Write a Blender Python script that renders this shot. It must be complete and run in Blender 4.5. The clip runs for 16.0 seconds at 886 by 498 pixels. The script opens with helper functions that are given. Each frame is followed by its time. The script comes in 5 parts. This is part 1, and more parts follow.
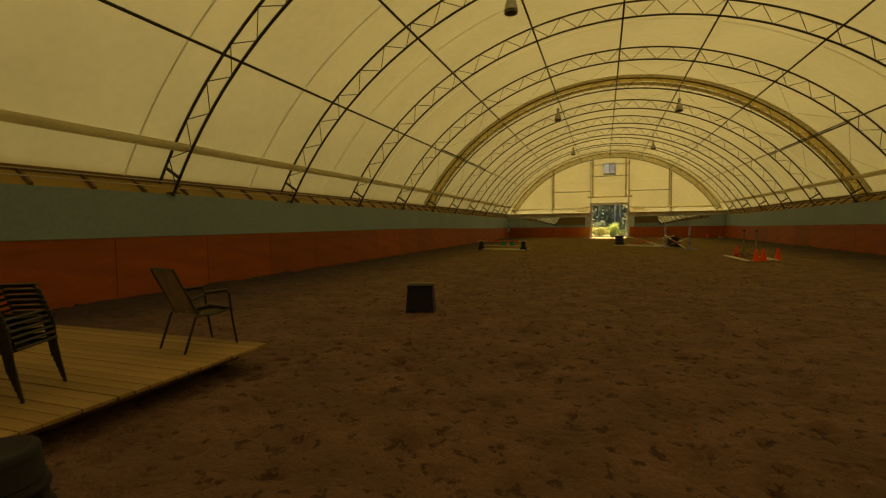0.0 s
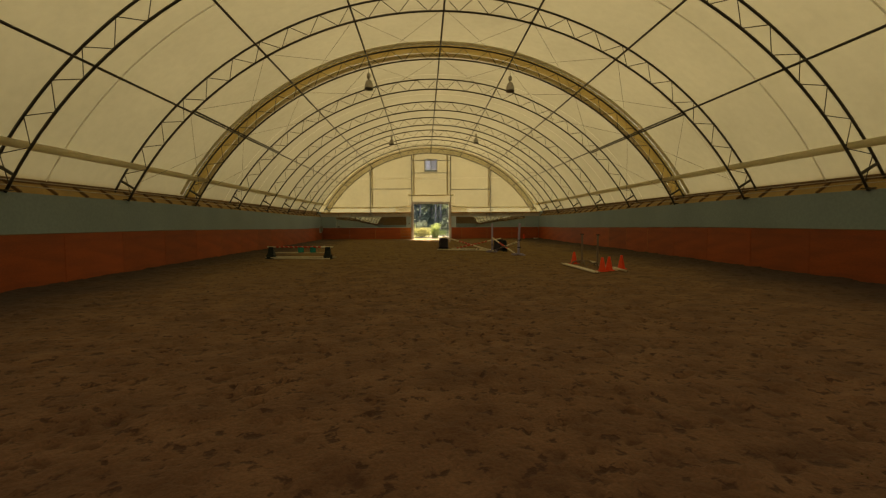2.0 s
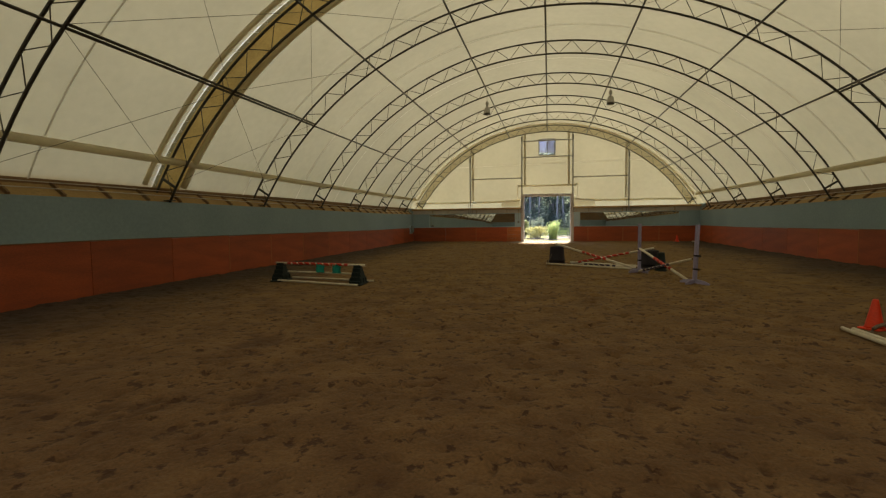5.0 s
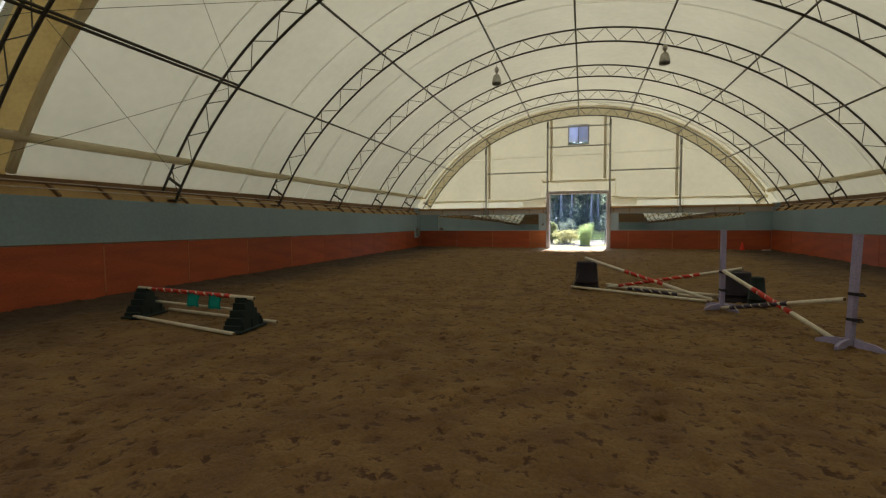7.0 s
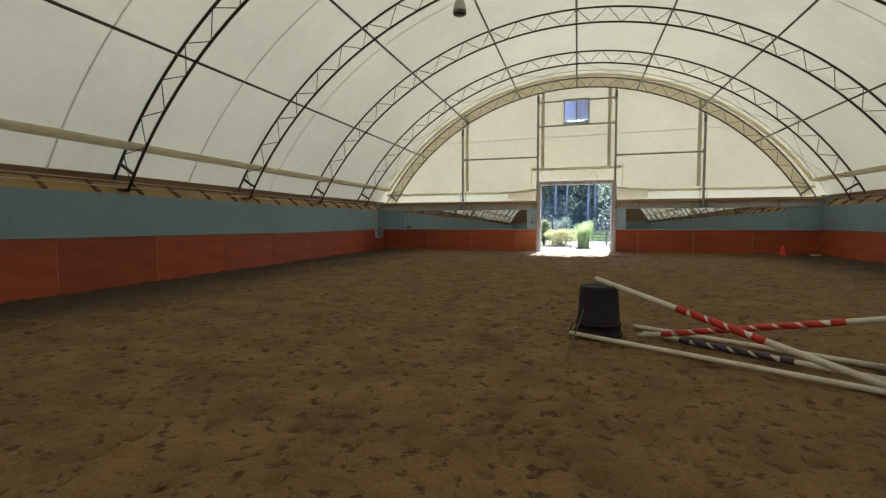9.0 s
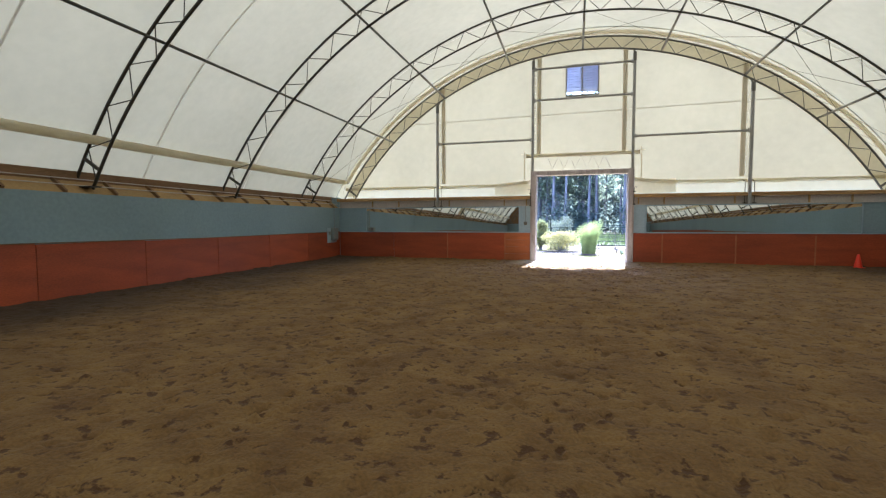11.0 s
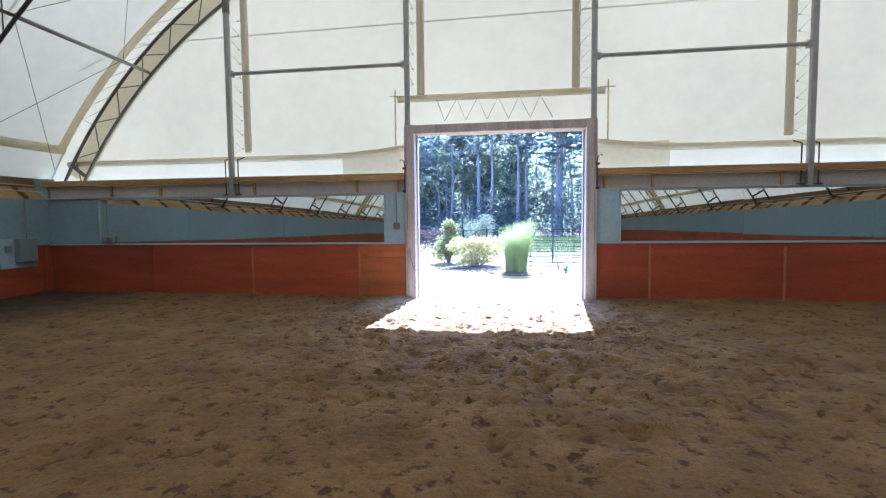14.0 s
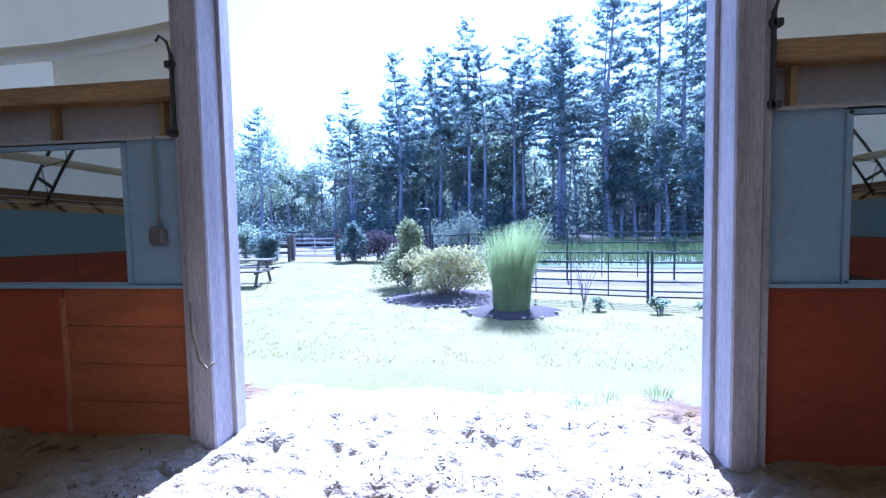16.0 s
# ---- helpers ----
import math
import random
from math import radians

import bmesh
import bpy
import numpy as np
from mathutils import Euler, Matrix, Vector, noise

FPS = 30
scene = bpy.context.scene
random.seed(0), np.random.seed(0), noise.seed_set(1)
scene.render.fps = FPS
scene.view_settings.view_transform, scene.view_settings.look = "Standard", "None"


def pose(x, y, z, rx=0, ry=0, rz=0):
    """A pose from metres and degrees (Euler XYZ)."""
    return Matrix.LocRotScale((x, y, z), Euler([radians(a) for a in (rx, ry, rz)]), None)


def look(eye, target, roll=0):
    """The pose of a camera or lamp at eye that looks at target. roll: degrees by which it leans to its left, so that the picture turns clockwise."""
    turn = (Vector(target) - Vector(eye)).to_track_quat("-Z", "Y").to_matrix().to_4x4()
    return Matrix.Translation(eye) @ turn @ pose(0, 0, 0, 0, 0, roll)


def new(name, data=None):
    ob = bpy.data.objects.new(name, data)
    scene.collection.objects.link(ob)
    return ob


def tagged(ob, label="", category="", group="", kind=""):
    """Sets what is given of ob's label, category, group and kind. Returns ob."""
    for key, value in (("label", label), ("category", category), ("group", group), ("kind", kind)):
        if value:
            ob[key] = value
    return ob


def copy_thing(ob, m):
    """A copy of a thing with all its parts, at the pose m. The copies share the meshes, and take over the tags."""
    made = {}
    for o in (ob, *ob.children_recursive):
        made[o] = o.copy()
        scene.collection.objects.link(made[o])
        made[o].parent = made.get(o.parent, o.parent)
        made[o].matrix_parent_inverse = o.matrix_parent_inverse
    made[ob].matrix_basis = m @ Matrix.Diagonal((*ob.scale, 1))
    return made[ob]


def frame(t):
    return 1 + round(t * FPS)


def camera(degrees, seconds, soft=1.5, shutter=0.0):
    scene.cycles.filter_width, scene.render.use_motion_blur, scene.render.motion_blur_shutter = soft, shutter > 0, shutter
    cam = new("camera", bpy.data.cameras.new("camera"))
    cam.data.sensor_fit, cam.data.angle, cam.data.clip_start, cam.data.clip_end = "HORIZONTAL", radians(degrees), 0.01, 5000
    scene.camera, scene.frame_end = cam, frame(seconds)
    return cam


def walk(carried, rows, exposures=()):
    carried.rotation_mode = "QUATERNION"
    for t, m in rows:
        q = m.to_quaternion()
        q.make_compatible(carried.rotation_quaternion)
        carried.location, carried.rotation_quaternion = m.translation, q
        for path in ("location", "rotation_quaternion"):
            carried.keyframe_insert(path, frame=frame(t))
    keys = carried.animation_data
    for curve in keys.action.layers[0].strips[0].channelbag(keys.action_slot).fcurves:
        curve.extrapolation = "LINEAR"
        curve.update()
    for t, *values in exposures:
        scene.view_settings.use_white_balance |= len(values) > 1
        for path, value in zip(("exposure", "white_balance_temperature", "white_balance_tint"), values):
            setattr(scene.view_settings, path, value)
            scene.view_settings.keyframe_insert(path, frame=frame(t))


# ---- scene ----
cam = camera(87.4, 16.0, soft=1.25)
PATH = [
    (0, (-0.656, 1.119, 1.683), (-1.309, 3.007, 1.579), -0.7),
    (0.5, (-0.883, 2.667, 1.697), (-1.331, 4.614, 1.593), -0.5),
    (1, (-1.044, 4.314, 1.694), (-1.209, 6.304, 1.583), -0.4),
    (1.5, (-0.995, 6.06, 1.699), (-0.97, 8.057, 1.584), -0.2),
    (2, (-0.765, 7.92, 1.724), (-0.684, 9.915, 1.611), -0.3),
    (2.5, (-0.368, 9.747, 1.748), (-0.27, 11.741, 1.636), -0.3),
    (3, (-0.108, 11.382, 1.793), (-0.027, 13.377, 1.676), -0.4),
    (3.5, (0.002, 13.012, 1.809), (-0.005, 15.009, 1.691), -0.4),
    (4, (0.022, 14.621, 1.852), (-0.133, 16.611, 1.733), -0.6),
    (4.5, (0.068, 16.187, 1.874), (-0.262, 18.156, 1.752), -0.6),
    (4.7, (0.087, 16.79, 1.884), (-0.298, 18.749, 1.76), -0.7),
    (6.8, (0.396, 23.1, 1.914), (-0.171, 25.014, 1.794), -0.3),
    (7, (0.363, 23.748, 1.904), (-0.215, 25.659, 1.786), -0.4),
    (7.5, (0.148, 25.399, 1.833), (-0.429, 27.311, 1.717), -0.4),
    (8, (0.154, 26.89, 1.742), (-0.405, 28.807, 1.629), -0.4),
    (8.5, (0.156, 28.496, 1.693), (-0.4, 30.414, 1.579), -0.5),
    (9, (0.149, 30.101, 1.732), (-0.408, 32.018, 1.612), -0.2),
    (9.2, (0.136, 30.733, 1.742), (-0.421, 32.65, 1.612), -0.3),
    (11.3, (-0.295, 36.888, 1.768), (-0.837, 38.809, 1.648), -0.2),
    (11.5, (-0.331, 37.559, 1.772), (-0.867, 39.481, 1.65), -0.3),
    (12, (-0.402, 39.303, 1.778), (-0.861, 41.246, 1.654), -0.1),
    (12.5, (-0.338, 41.068, 1.818), (-0.652, 43.039, 1.691), 0.0),
    (13, (-0.254, 42.796, 1.829), (-0.532, 44.773, 1.704), -0.1),
    (13.5, (-0.091, 44.495, 1.812), (-0.358, 46.473, 1.687), -0.3),
    (14, (0.156, 46.123, 1.763), (-0.112, 48.101, 1.641), -0.6),
    (14.5, (0.25, 47.867, 1.732), (-0.009, 49.847, 1.615), -0.7),
    (15, (0.093, 49.542, 1.743), (-0.161, 51.523, 1.625), -0.4),
    (15.5, (0.054, 51.311, 1.704), (-0.195, 53.292, 1.588), -0.3),
    (16, (0.365, 53.143, 1.716), (0.108, 55.123, 1.601), -1.1),
]
EXPOSURES = [
    (0.0, 2.17, 55000, 1), (1.5, 2.24, 14500, 7), (3.5, 2.36, 9300, 9), (4.7, 2.47, 7600, 10), (7.0, 2.67, 6050, 13),
    (9.0, 2.97, 5600, 15), (12.5, 3.42, 5050, 21), (14.5, 3.25, 4700, 22), (15.2, 3.0, 4500, 19),
    (15.6, 2.76, 4300, 19), (16.0, 2.17, 4200, 27),
]
walk(cam, [(t, look(eye, target, roll)) for t, eye, target, roll in PATH], EXPOSURES)

# ---- world, sun ----
SUN_WAY = Vector((-0.33, -3.36, -3.67)).normalized()
sun_elev = math.asin(-SUN_WAY.z)
world = bpy.data.worlds.new("sky")
scene.world = world
world.use_nodes = True
wn = world.node_tree
wn.nodes.clear()
sky = wn.nodes.new("ShaderNodeTexSky")
sky.sky_type = "NISHITA"
sky.sun_disc = False
sky.sun_elevation = sun_elev
sky.sun_rotation = math.atan2(-SUN_WAY.x, -SUN_WAY.y)
sky.dust_density = 0.7
sky.ozone_density = 2.0
bg = wn.nodes.new("ShaderNodeBackground")
bg.inputs["Strength"].default_value = 0.12
wo = wn.nodes.new("ShaderNodeOutputWorld")
wn.links.new(sky.outputs[0], bg.inputs[0])
wn.links.new(bg.outputs[0], wo.inputs[0])
sun = new("sun", bpy.data.lights.new("sun", "SUN"))
sun.data.energy = 5.0
sun.data.angle = radians(0.53)
sun.data.color = (1.0, 0.965, 0.92)
sun.rotation_mode = "QUATERNION"
sun.rotation_quaternion = SUN_WAY.to_track_quat("-Z", "Y")
sun.location = (0, 60, 40)


# ---- materials ----
def mat(name, color, rough=0.6, var=0.25, scale=1.5, fine=30.0, bump=0.15, metal=0.0, second=None, rand=0.0, stretch=(1, 1, 1)):
    """A surface with stains at one scale, grain at another and fine relief."""
    m = bpy.data.materials.new(name)
    m.use_nodes = True
    nt = m.node_tree
    b = nt.nodes["Principled BSDF"]
    b.inputs["Roughness"].default_value = rough
    b.inputs["Metallic"].default_value = metal
    tc = nt.nodes.new("ShaderNodeTexCoord")
    mp = nt.nodes.new("ShaderNodeMapping")
    mp.inputs["Scale"].default_value = stretch
    nt.links.new(tc.outputs["Object"], mp.inputs[0])
    big, small = nt.nodes.new("ShaderNodeTexNoise"), nt.nodes.new("ShaderNodeTexNoise")
    big.inputs["Scale"].default_value, small.inputs["Scale"].default_value = scale, fine
    big.inputs["Detail"].default_value, small.inputs["Detail"].default_value = 5, 4
    nt.links.new(mp.outputs[0], big.inputs["Vector"])
    nt.links.new(mp.outputs[0], small.inputs["Vector"])
    ramp = nt.nodes.new("ShaderNodeValToRGB")
    c = Vector(color)
    d = Vector(second) if second else c * (1 - var)
    ramp.color_ramp.elements[0].position, ramp.color_ramp.elements[1].position = 0.32, 0.68
    ramp.color_ramp.elements[0].color, ramp.color_ramp.elements[1].color = (*d, 1), (*c, 1)
    nt.links.new(big.outputs["Fac"], ramp.inputs[0])
    hsv = nt.nodes.new("ShaderNodeHueSaturation")
    nt.links.new(ramp.outputs[0], hsv.inputs["Color"])
    val = nt.nodes.new("ShaderNodeMapRange")
    val.inputs["From Min"].default_value, val.inputs["From Max"].default_value = 0.3, 0.7
    val.inputs["To Min"].default_value, val.inputs["To Max"].default_value = 1 - var * 0.6, 1 + var * 0.6
    nt.links.new(small.outputs["Fac"], val.inputs["Value"])
    if rand:
        info = nt.nodes.new("ShaderNodeObjectInfo")
        rr = nt.nodes.new("ShaderNodeMapRange")
        rr.inputs["To Min"].default_value, rr.inputs["To Max"].default_value = 1 - rand, 1 + rand
        nt.links.new(info.outputs["Random"], rr.inputs["Value"])
        mul = nt.nodes.new("ShaderNodeMath")
        mul.operation = "MULTIPLY"
        nt.links.new(rr.outputs[0], mul.inputs[0])
        nt.links.new(val.outputs[0], mul.inputs[1])
        nt.links.new(mul.outputs[0], hsv.inputs["Value"])
    else:
        nt.links.new(val.outputs[0], hsv.inputs["Value"])
    nt.links.new(hsv.outputs[0], b.inputs["Base Color"])
    if bump:
        bp = nt.nodes.new("ShaderNodeBump")
        bp.inputs["Strength"].default_value = bump
        bp.inputs["Distance"].default_value = 0.02
        nt.links.new(small.outputs["Fac"], bp.inputs["Height"])
        nt.links.new(bp.outputs[0], b.inputs["Normal"])
    return m


def sheer(name, color, through_color, var=0.08, scale=0.4, rough_mix=0.5):
    """Cloth or leaf: light is scattered back and let through."""
    m = bpy.data.materials.new(name)
    m.use_nodes = True
    nt = m.node_tree
    nt.nodes.clear()
    out = nt.nodes.new("ShaderNodeOutputMaterial")
    tc = nt.nodes.new("ShaderNodeTexCoord")
    no = nt.nodes.new("ShaderNodeTexNoise")
    no.inputs["Scale"].default_value, no.inputs["Detail"].default_value = scale, 6
    nt.links.new(tc.outputs["Object"], no.inputs["Vector"])
    mr = nt.nodes.new("ShaderNodeMapRange")
    mr.inputs["From Min"].default_value, mr.inputs["From Max"].default_value = 0.3, 0.7
    mr.inputs["To Min"].default_value, mr.inputs["To Max"].default_value = 1 - var, 1 + var
    # a finer mottling over the broad one
    fine = nt.nodes.new("ShaderNodeTexNoise")
    fine.inputs["Scale"].default_value, fine.inputs["Detail"].default_value = scale * 11, 4
    nt.links.new(tc.outputs["Object"], fine.inputs["Vector"])
    both = nt.nodes.new("ShaderNodeMix")
    both.inputs["Factor"].default_value = 0.35
    nt.links.new(no.outputs["Fac"], both.inputs["A"])
    nt.links.new(fine.outputs["Fac"], both.inputs["B"])
    nt.links.new(both.outputs["Result"], mr.inputs["Value"])
    mix = nt.nodes.new("ShaderNodeMixShader")
    mix.inputs[0].default_value = rough_mix
    for kind, col, slot in (("ShaderNodeBsdfDiffuse", color, 1), ("ShaderNodeBsdfTranslucent", through_color, 2)):
        h = nt.nodes.new("ShaderNodeHueSaturation")
        h.inputs["Color"].default_value = (*col, 1)
        nt.links.new(mr.outputs[0], h.inputs["Value"])
        s = nt.nodes.new(kind)
        nt.links.new(h.outputs[0], s.inputs["Color"])
        nt.links.new(s.outputs[0], mix.inputs[slot])
    nt.links.new(mix.outputs[0], out.inputs[0])
    return m


M_FABRIC = sheer("white membrane", (0.76, 0.74, 0.66), (0.099, 0.089, 0.055), 0.10, 0.35)
M_FABRIC2 = sheer("doubled membrane", (0.70, 0.655, 0.54), (0.84, 0.78, 0.62), 0.10, 0.8, 0.55)
M_SLEEVE = sheer("thin beige sleeve", (0.76, 0.71, 0.60), (0.96, 0.91, 0.80), 0.08, 0.8, 0.7)
M_TUFT = sheer("short lawn blade", (0.13, 0.14, 0.036), (0.24, 0.26, 0.06), 0.3, 2.0, 0.4)
M_STRIP = sheer("aged joint strip", (0.60, 0.44, 0.19), (0.050, 0.034, 0.010), 0.25, 1.2)
# Brighter membrane added to fill the slit, standing in for daylight through a gap.
M_SLIT = sheer("membrane filling the light slit", (0.78, 0.77, 0.72), (0.24, 0.235, 0.20), 0.3, 1.5)
M_FLAP = sheer("olive joint flap", (0.40, 0.35, 0.20), (0.03, 0.027, 0.014), 0.2, 1.2, 0.5)
M_SEAM = sheer("membrane seam", (0.50, 0.49, 0.46), (0.76, 0.74, 0.69), 0.15, 1.0, 0.55)
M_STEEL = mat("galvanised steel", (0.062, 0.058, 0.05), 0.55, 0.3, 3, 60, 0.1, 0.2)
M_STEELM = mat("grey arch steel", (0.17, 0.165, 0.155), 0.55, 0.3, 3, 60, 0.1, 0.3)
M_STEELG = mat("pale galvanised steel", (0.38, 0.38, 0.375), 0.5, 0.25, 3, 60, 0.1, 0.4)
def sand():
    """Riding sand: damp patches, trodden dark clods, fine grain, some light and shade in colour."""
    m = mat("arena sand", (0.205, 0.122, 0.038), 0.95, 0.3, 1.5, 34, 0.4, second=(0.128, 0.069, 0.021))
    nt = m.node_tree
    b = nt.nodes["Principled BSDF"]
    src = b.inputs["Base Color"].links[0].from_socket
    tc = nt.nodes.new("ShaderNodeTexCoord")
    clod = nt.nodes.new("ShaderNodeTexNoise")
    clod.inputs["Scale"].default_value, clod.inputs["Detail"].default_value, clod.inputs["Roughness"].default_value = 6.2, 4, 0.62
    nt.links.new(tc.outputs["Object"], clod.inputs["Vector"])
    mr = nt.nodes.new("ShaderNodeMapRange")
    mr.inputs["From Min"].default_value, mr.inputs["From Max"].default_value = 0.375, 0.435
    nt.links.new(clod.outputs["Fac"], mr.inputs["Value"])
    damp = nt.nodes.new("ShaderNodeMix")
    damp.data_type = "RGBA"
    damp.inputs["A"].default_value = (0.068, 0.031, 0.010, 1)
    nt.links.new(mr.outputs[0], damp.inputs["Factor"])
    nt.links.new(src, damp.inputs["B"])
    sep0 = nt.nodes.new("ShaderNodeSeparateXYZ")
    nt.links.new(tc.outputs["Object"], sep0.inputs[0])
    # prints darken with depth: redder subsoil, plus the hollows' shade put into the colour
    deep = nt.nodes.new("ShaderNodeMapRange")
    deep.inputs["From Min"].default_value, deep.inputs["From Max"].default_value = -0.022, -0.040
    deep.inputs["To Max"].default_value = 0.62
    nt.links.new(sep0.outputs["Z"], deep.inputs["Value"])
    pit_soil_shade = nt.nodes.new("ShaderNodeMix")
    pit_soil_shade.data_type = "RGBA"
    pit_soil_shade.inputs["B"].default_value = (0.074, 0.035, 0.011, 1)
    nt.links.new(deep.outputs[0], pit_soil_shade.inputs["Factor"])
    nt.links.new(damp.outputs["Result"], pit_soil_shade.inputs["A"])
    damp = pit_soil_shade
    # dark band along both long walls, edge shade put into its colour, outline wandering
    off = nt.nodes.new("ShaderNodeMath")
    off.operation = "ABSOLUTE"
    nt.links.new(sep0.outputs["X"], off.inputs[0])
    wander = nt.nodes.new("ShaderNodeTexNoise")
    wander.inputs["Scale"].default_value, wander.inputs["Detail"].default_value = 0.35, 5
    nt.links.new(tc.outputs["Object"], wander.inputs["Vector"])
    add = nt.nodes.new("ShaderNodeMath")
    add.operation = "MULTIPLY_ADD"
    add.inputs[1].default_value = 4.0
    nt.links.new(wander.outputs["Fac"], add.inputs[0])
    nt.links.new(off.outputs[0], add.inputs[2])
    edge_shade = nt.nodes.new("ShaderNodeMapRange")
    edge_shade.inputs["From Min"].default_value, edge_shade.inputs["From Max"].default_value = 9.2, 12.4
    edge_shade.inputs["To Max"].default_value = 0.88
    nt.links.new(add.outputs[0], edge_shade.inputs["Value"])
    shade_mix = nt.nodes.new("ShaderNodeMix")
    shade_mix.data_type = "RGBA"
    shade_mix.inputs["B"].default_value = (0.036, 0.022, 0.014, 1)
    nt.links.new(edge_shade.outputs[0], shade_mix.inputs["Factor"])
    nt.links.new(damp.outputs["Result"], shade_mix.inputs["A"])
    damp = shade_mix
    # sand grades from darker red-brown at the closed end to tan towards the door
    south_tint = nt.nodes.new("ShaderNodeMapRange")
    south_tint.inputs["From Min"].default_value, south_tint.inputs["From Max"].default_value = 32.0, 8.0
    nt.links.new(sep0.outputs["Y"], south_tint.inputs["Value"])
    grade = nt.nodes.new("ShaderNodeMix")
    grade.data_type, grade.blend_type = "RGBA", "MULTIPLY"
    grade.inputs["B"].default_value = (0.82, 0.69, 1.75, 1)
    nt.links.new(south_tint.outputs[0], grade.inputs["Factor"])
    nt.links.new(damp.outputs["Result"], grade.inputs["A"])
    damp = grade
    # pale dry sand outside; inside the door, sunlight put into the colour
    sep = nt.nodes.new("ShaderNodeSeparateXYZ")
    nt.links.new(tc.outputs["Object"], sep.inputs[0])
    dry_sunlit = nt.nodes.new("ShaderNodeMapRange")
    dry_sunlit.inputs["From Min"].default_value, dry_sunlit.inputs["From Max"].default_value = 54.0, 56.6
    nt.links.new(sep.outputs["Y"], dry_sunlit.inputs["Value"])
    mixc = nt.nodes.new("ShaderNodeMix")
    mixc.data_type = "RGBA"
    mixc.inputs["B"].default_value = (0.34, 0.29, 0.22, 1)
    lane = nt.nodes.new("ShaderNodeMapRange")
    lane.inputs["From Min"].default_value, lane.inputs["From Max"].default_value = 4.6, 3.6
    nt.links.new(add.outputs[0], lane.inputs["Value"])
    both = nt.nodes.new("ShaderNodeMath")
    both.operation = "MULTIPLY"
    nt.links.new(dry_sunlit.outputs[0], both.inputs[0])
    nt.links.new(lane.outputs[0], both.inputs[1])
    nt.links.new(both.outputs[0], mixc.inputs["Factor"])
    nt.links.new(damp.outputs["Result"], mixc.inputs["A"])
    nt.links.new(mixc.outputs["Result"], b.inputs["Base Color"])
    bp = nt.nodes.new("ShaderNodeBump")
    bp.inputs["Strength"].default_value, bp.inputs["Distance"].default_value = 1.0, 0.07
    nt.links.new(clod.outputs["Fac"], bp.inputs["Height"])
    nt.links.new(b.inputs["Normal"].links[0].from_socket, bp.inputs["Normal"])
    nt.links.new(bp.outputs[0], b.inputs["Normal"])
    return m


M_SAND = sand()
M_RED = mat("red stained plywood", (0.36, 0.067, 0.017), 0.6, 0.3, 0.7, 18, 0.12, second=(0.25, 0.046, 0.014), rand=0.16, stretch=(1, 1, 5))
M_REDPLANK = mat("red stained plank", (0.46, 0.13, 0.035), 0.6, 0.3, 0.9, 18, 0.12, rand=0.12, stretch=(1, 1, 5))
M_BATTEN = mat("worn batten", (0.45, 0.16, 0.06), 0.7, 0.3, 2, 30)
M_BLUE = mat("grey blue wall paint", (0.22, 0.31, 0.36), 0.7, 0.12, 0.5, 12, 0.06)
# Lighter M_BLUE for the end wall: door light put into the colour.
M_BLUE_LIT = mat("grey blue wall paint lit by door", (0.26, 0.36, 0.42), 0.7, 0.12, 0.5, 12, 0.06)
M_BLUEP = mat("pale blue paint", (0.33, 0.44, 0.54), 0.6, 0.12, 0.9, 16, 0.06)
M_TIMBER = mat("brown beam timber", (0.21, 0.12, 0.055), 0.75, 0.35, 1.5, 24, 0.2, stretch=(0.3, 0.3, 3))
M_PLATE = mat("knotty plate timber", (0.43, 0.26, 0.10), 0.75, 0.4, 2.5, 24, 0.2, stretch=(0.3, 3, 3))
M_SOFFIT = mat("tan plywood soffit", (0.40, 0.26, 0.105), 0.75, 0.25, 0.8, 20, 0.1)
M_WEB = mat("grey painted beam", (0.50, 0.46, 0.43), 0.65, 0.18, 1.0, 20, 0.08)
M_JAMB = mat("weathered door timber", (0.50, 0.45, 0.455), 0.8, 0.35, 2, 35, 0.25, stretch=(3, 3, 0.4))
M_MIRROR = mat("silvered mirror", (0.86, 0.89, 0.88), 0.015, 0.02, 0.5, 5, 0.0, 1.0)
M_WHITE = mat("white painted pole", (0.72, 0.66, 0.55), 0.5, 0.2, 4, 40, 0.1)
M_CLIP = mat("white plastic clip", (0.82, 0.82, 0.80), 0.4, 0.05, 4, 40, 0.0)
M_REDPAINT = mat("red pole wrap", (0.55, 0.03, 0.015), 0.5, 0.2, 4, 40, 0.1)
M_PURPLE = mat("purple pole wrap", (0.055, 0.04, 0.085), 0.55, 0.2, 4, 40, 0.1)
M_LILAC = mat("lilac paint", (0.36, 0.33, 0.55), 0.6, 0.2, 3, 30, 0.12)
M_GREYPOST = mat("brown post", (0.20, 0.15, 0.12), 0.7, 0.2, 3, 30, 0.12)
M_BLACK = mat("black plastic", (0.015, 0.011, 0.021), 0.85, 0.3, 6, 40, 0.1)
M_DKGREEN = mat("dark green plastic", (0.008, 0.018, 0.020), 0.9, 0.3, 6, 40, 0.08)
M_TEAL = mat("teal cloth", (0.02, 0.50, 0.47), 0.8, 0.2, 8, 60, 0.2)
M_CONE = mat("red orange cone", (0.85, 0.05, 0.012), 0.45, 0.12, 5, 40, 0.05)
M_DECK = mat("pale deck plank", (0.34, 0.205, 0.10), 0.8, 0.3, 1.5, 30, 0.2, rand=0.18, stretch=(0.4, 4, 4))
M_FRAME = mat("dark bronze frame", (0.022, 0.016, 0.012), 0.45, 0.2, 5, 40, 0.05)
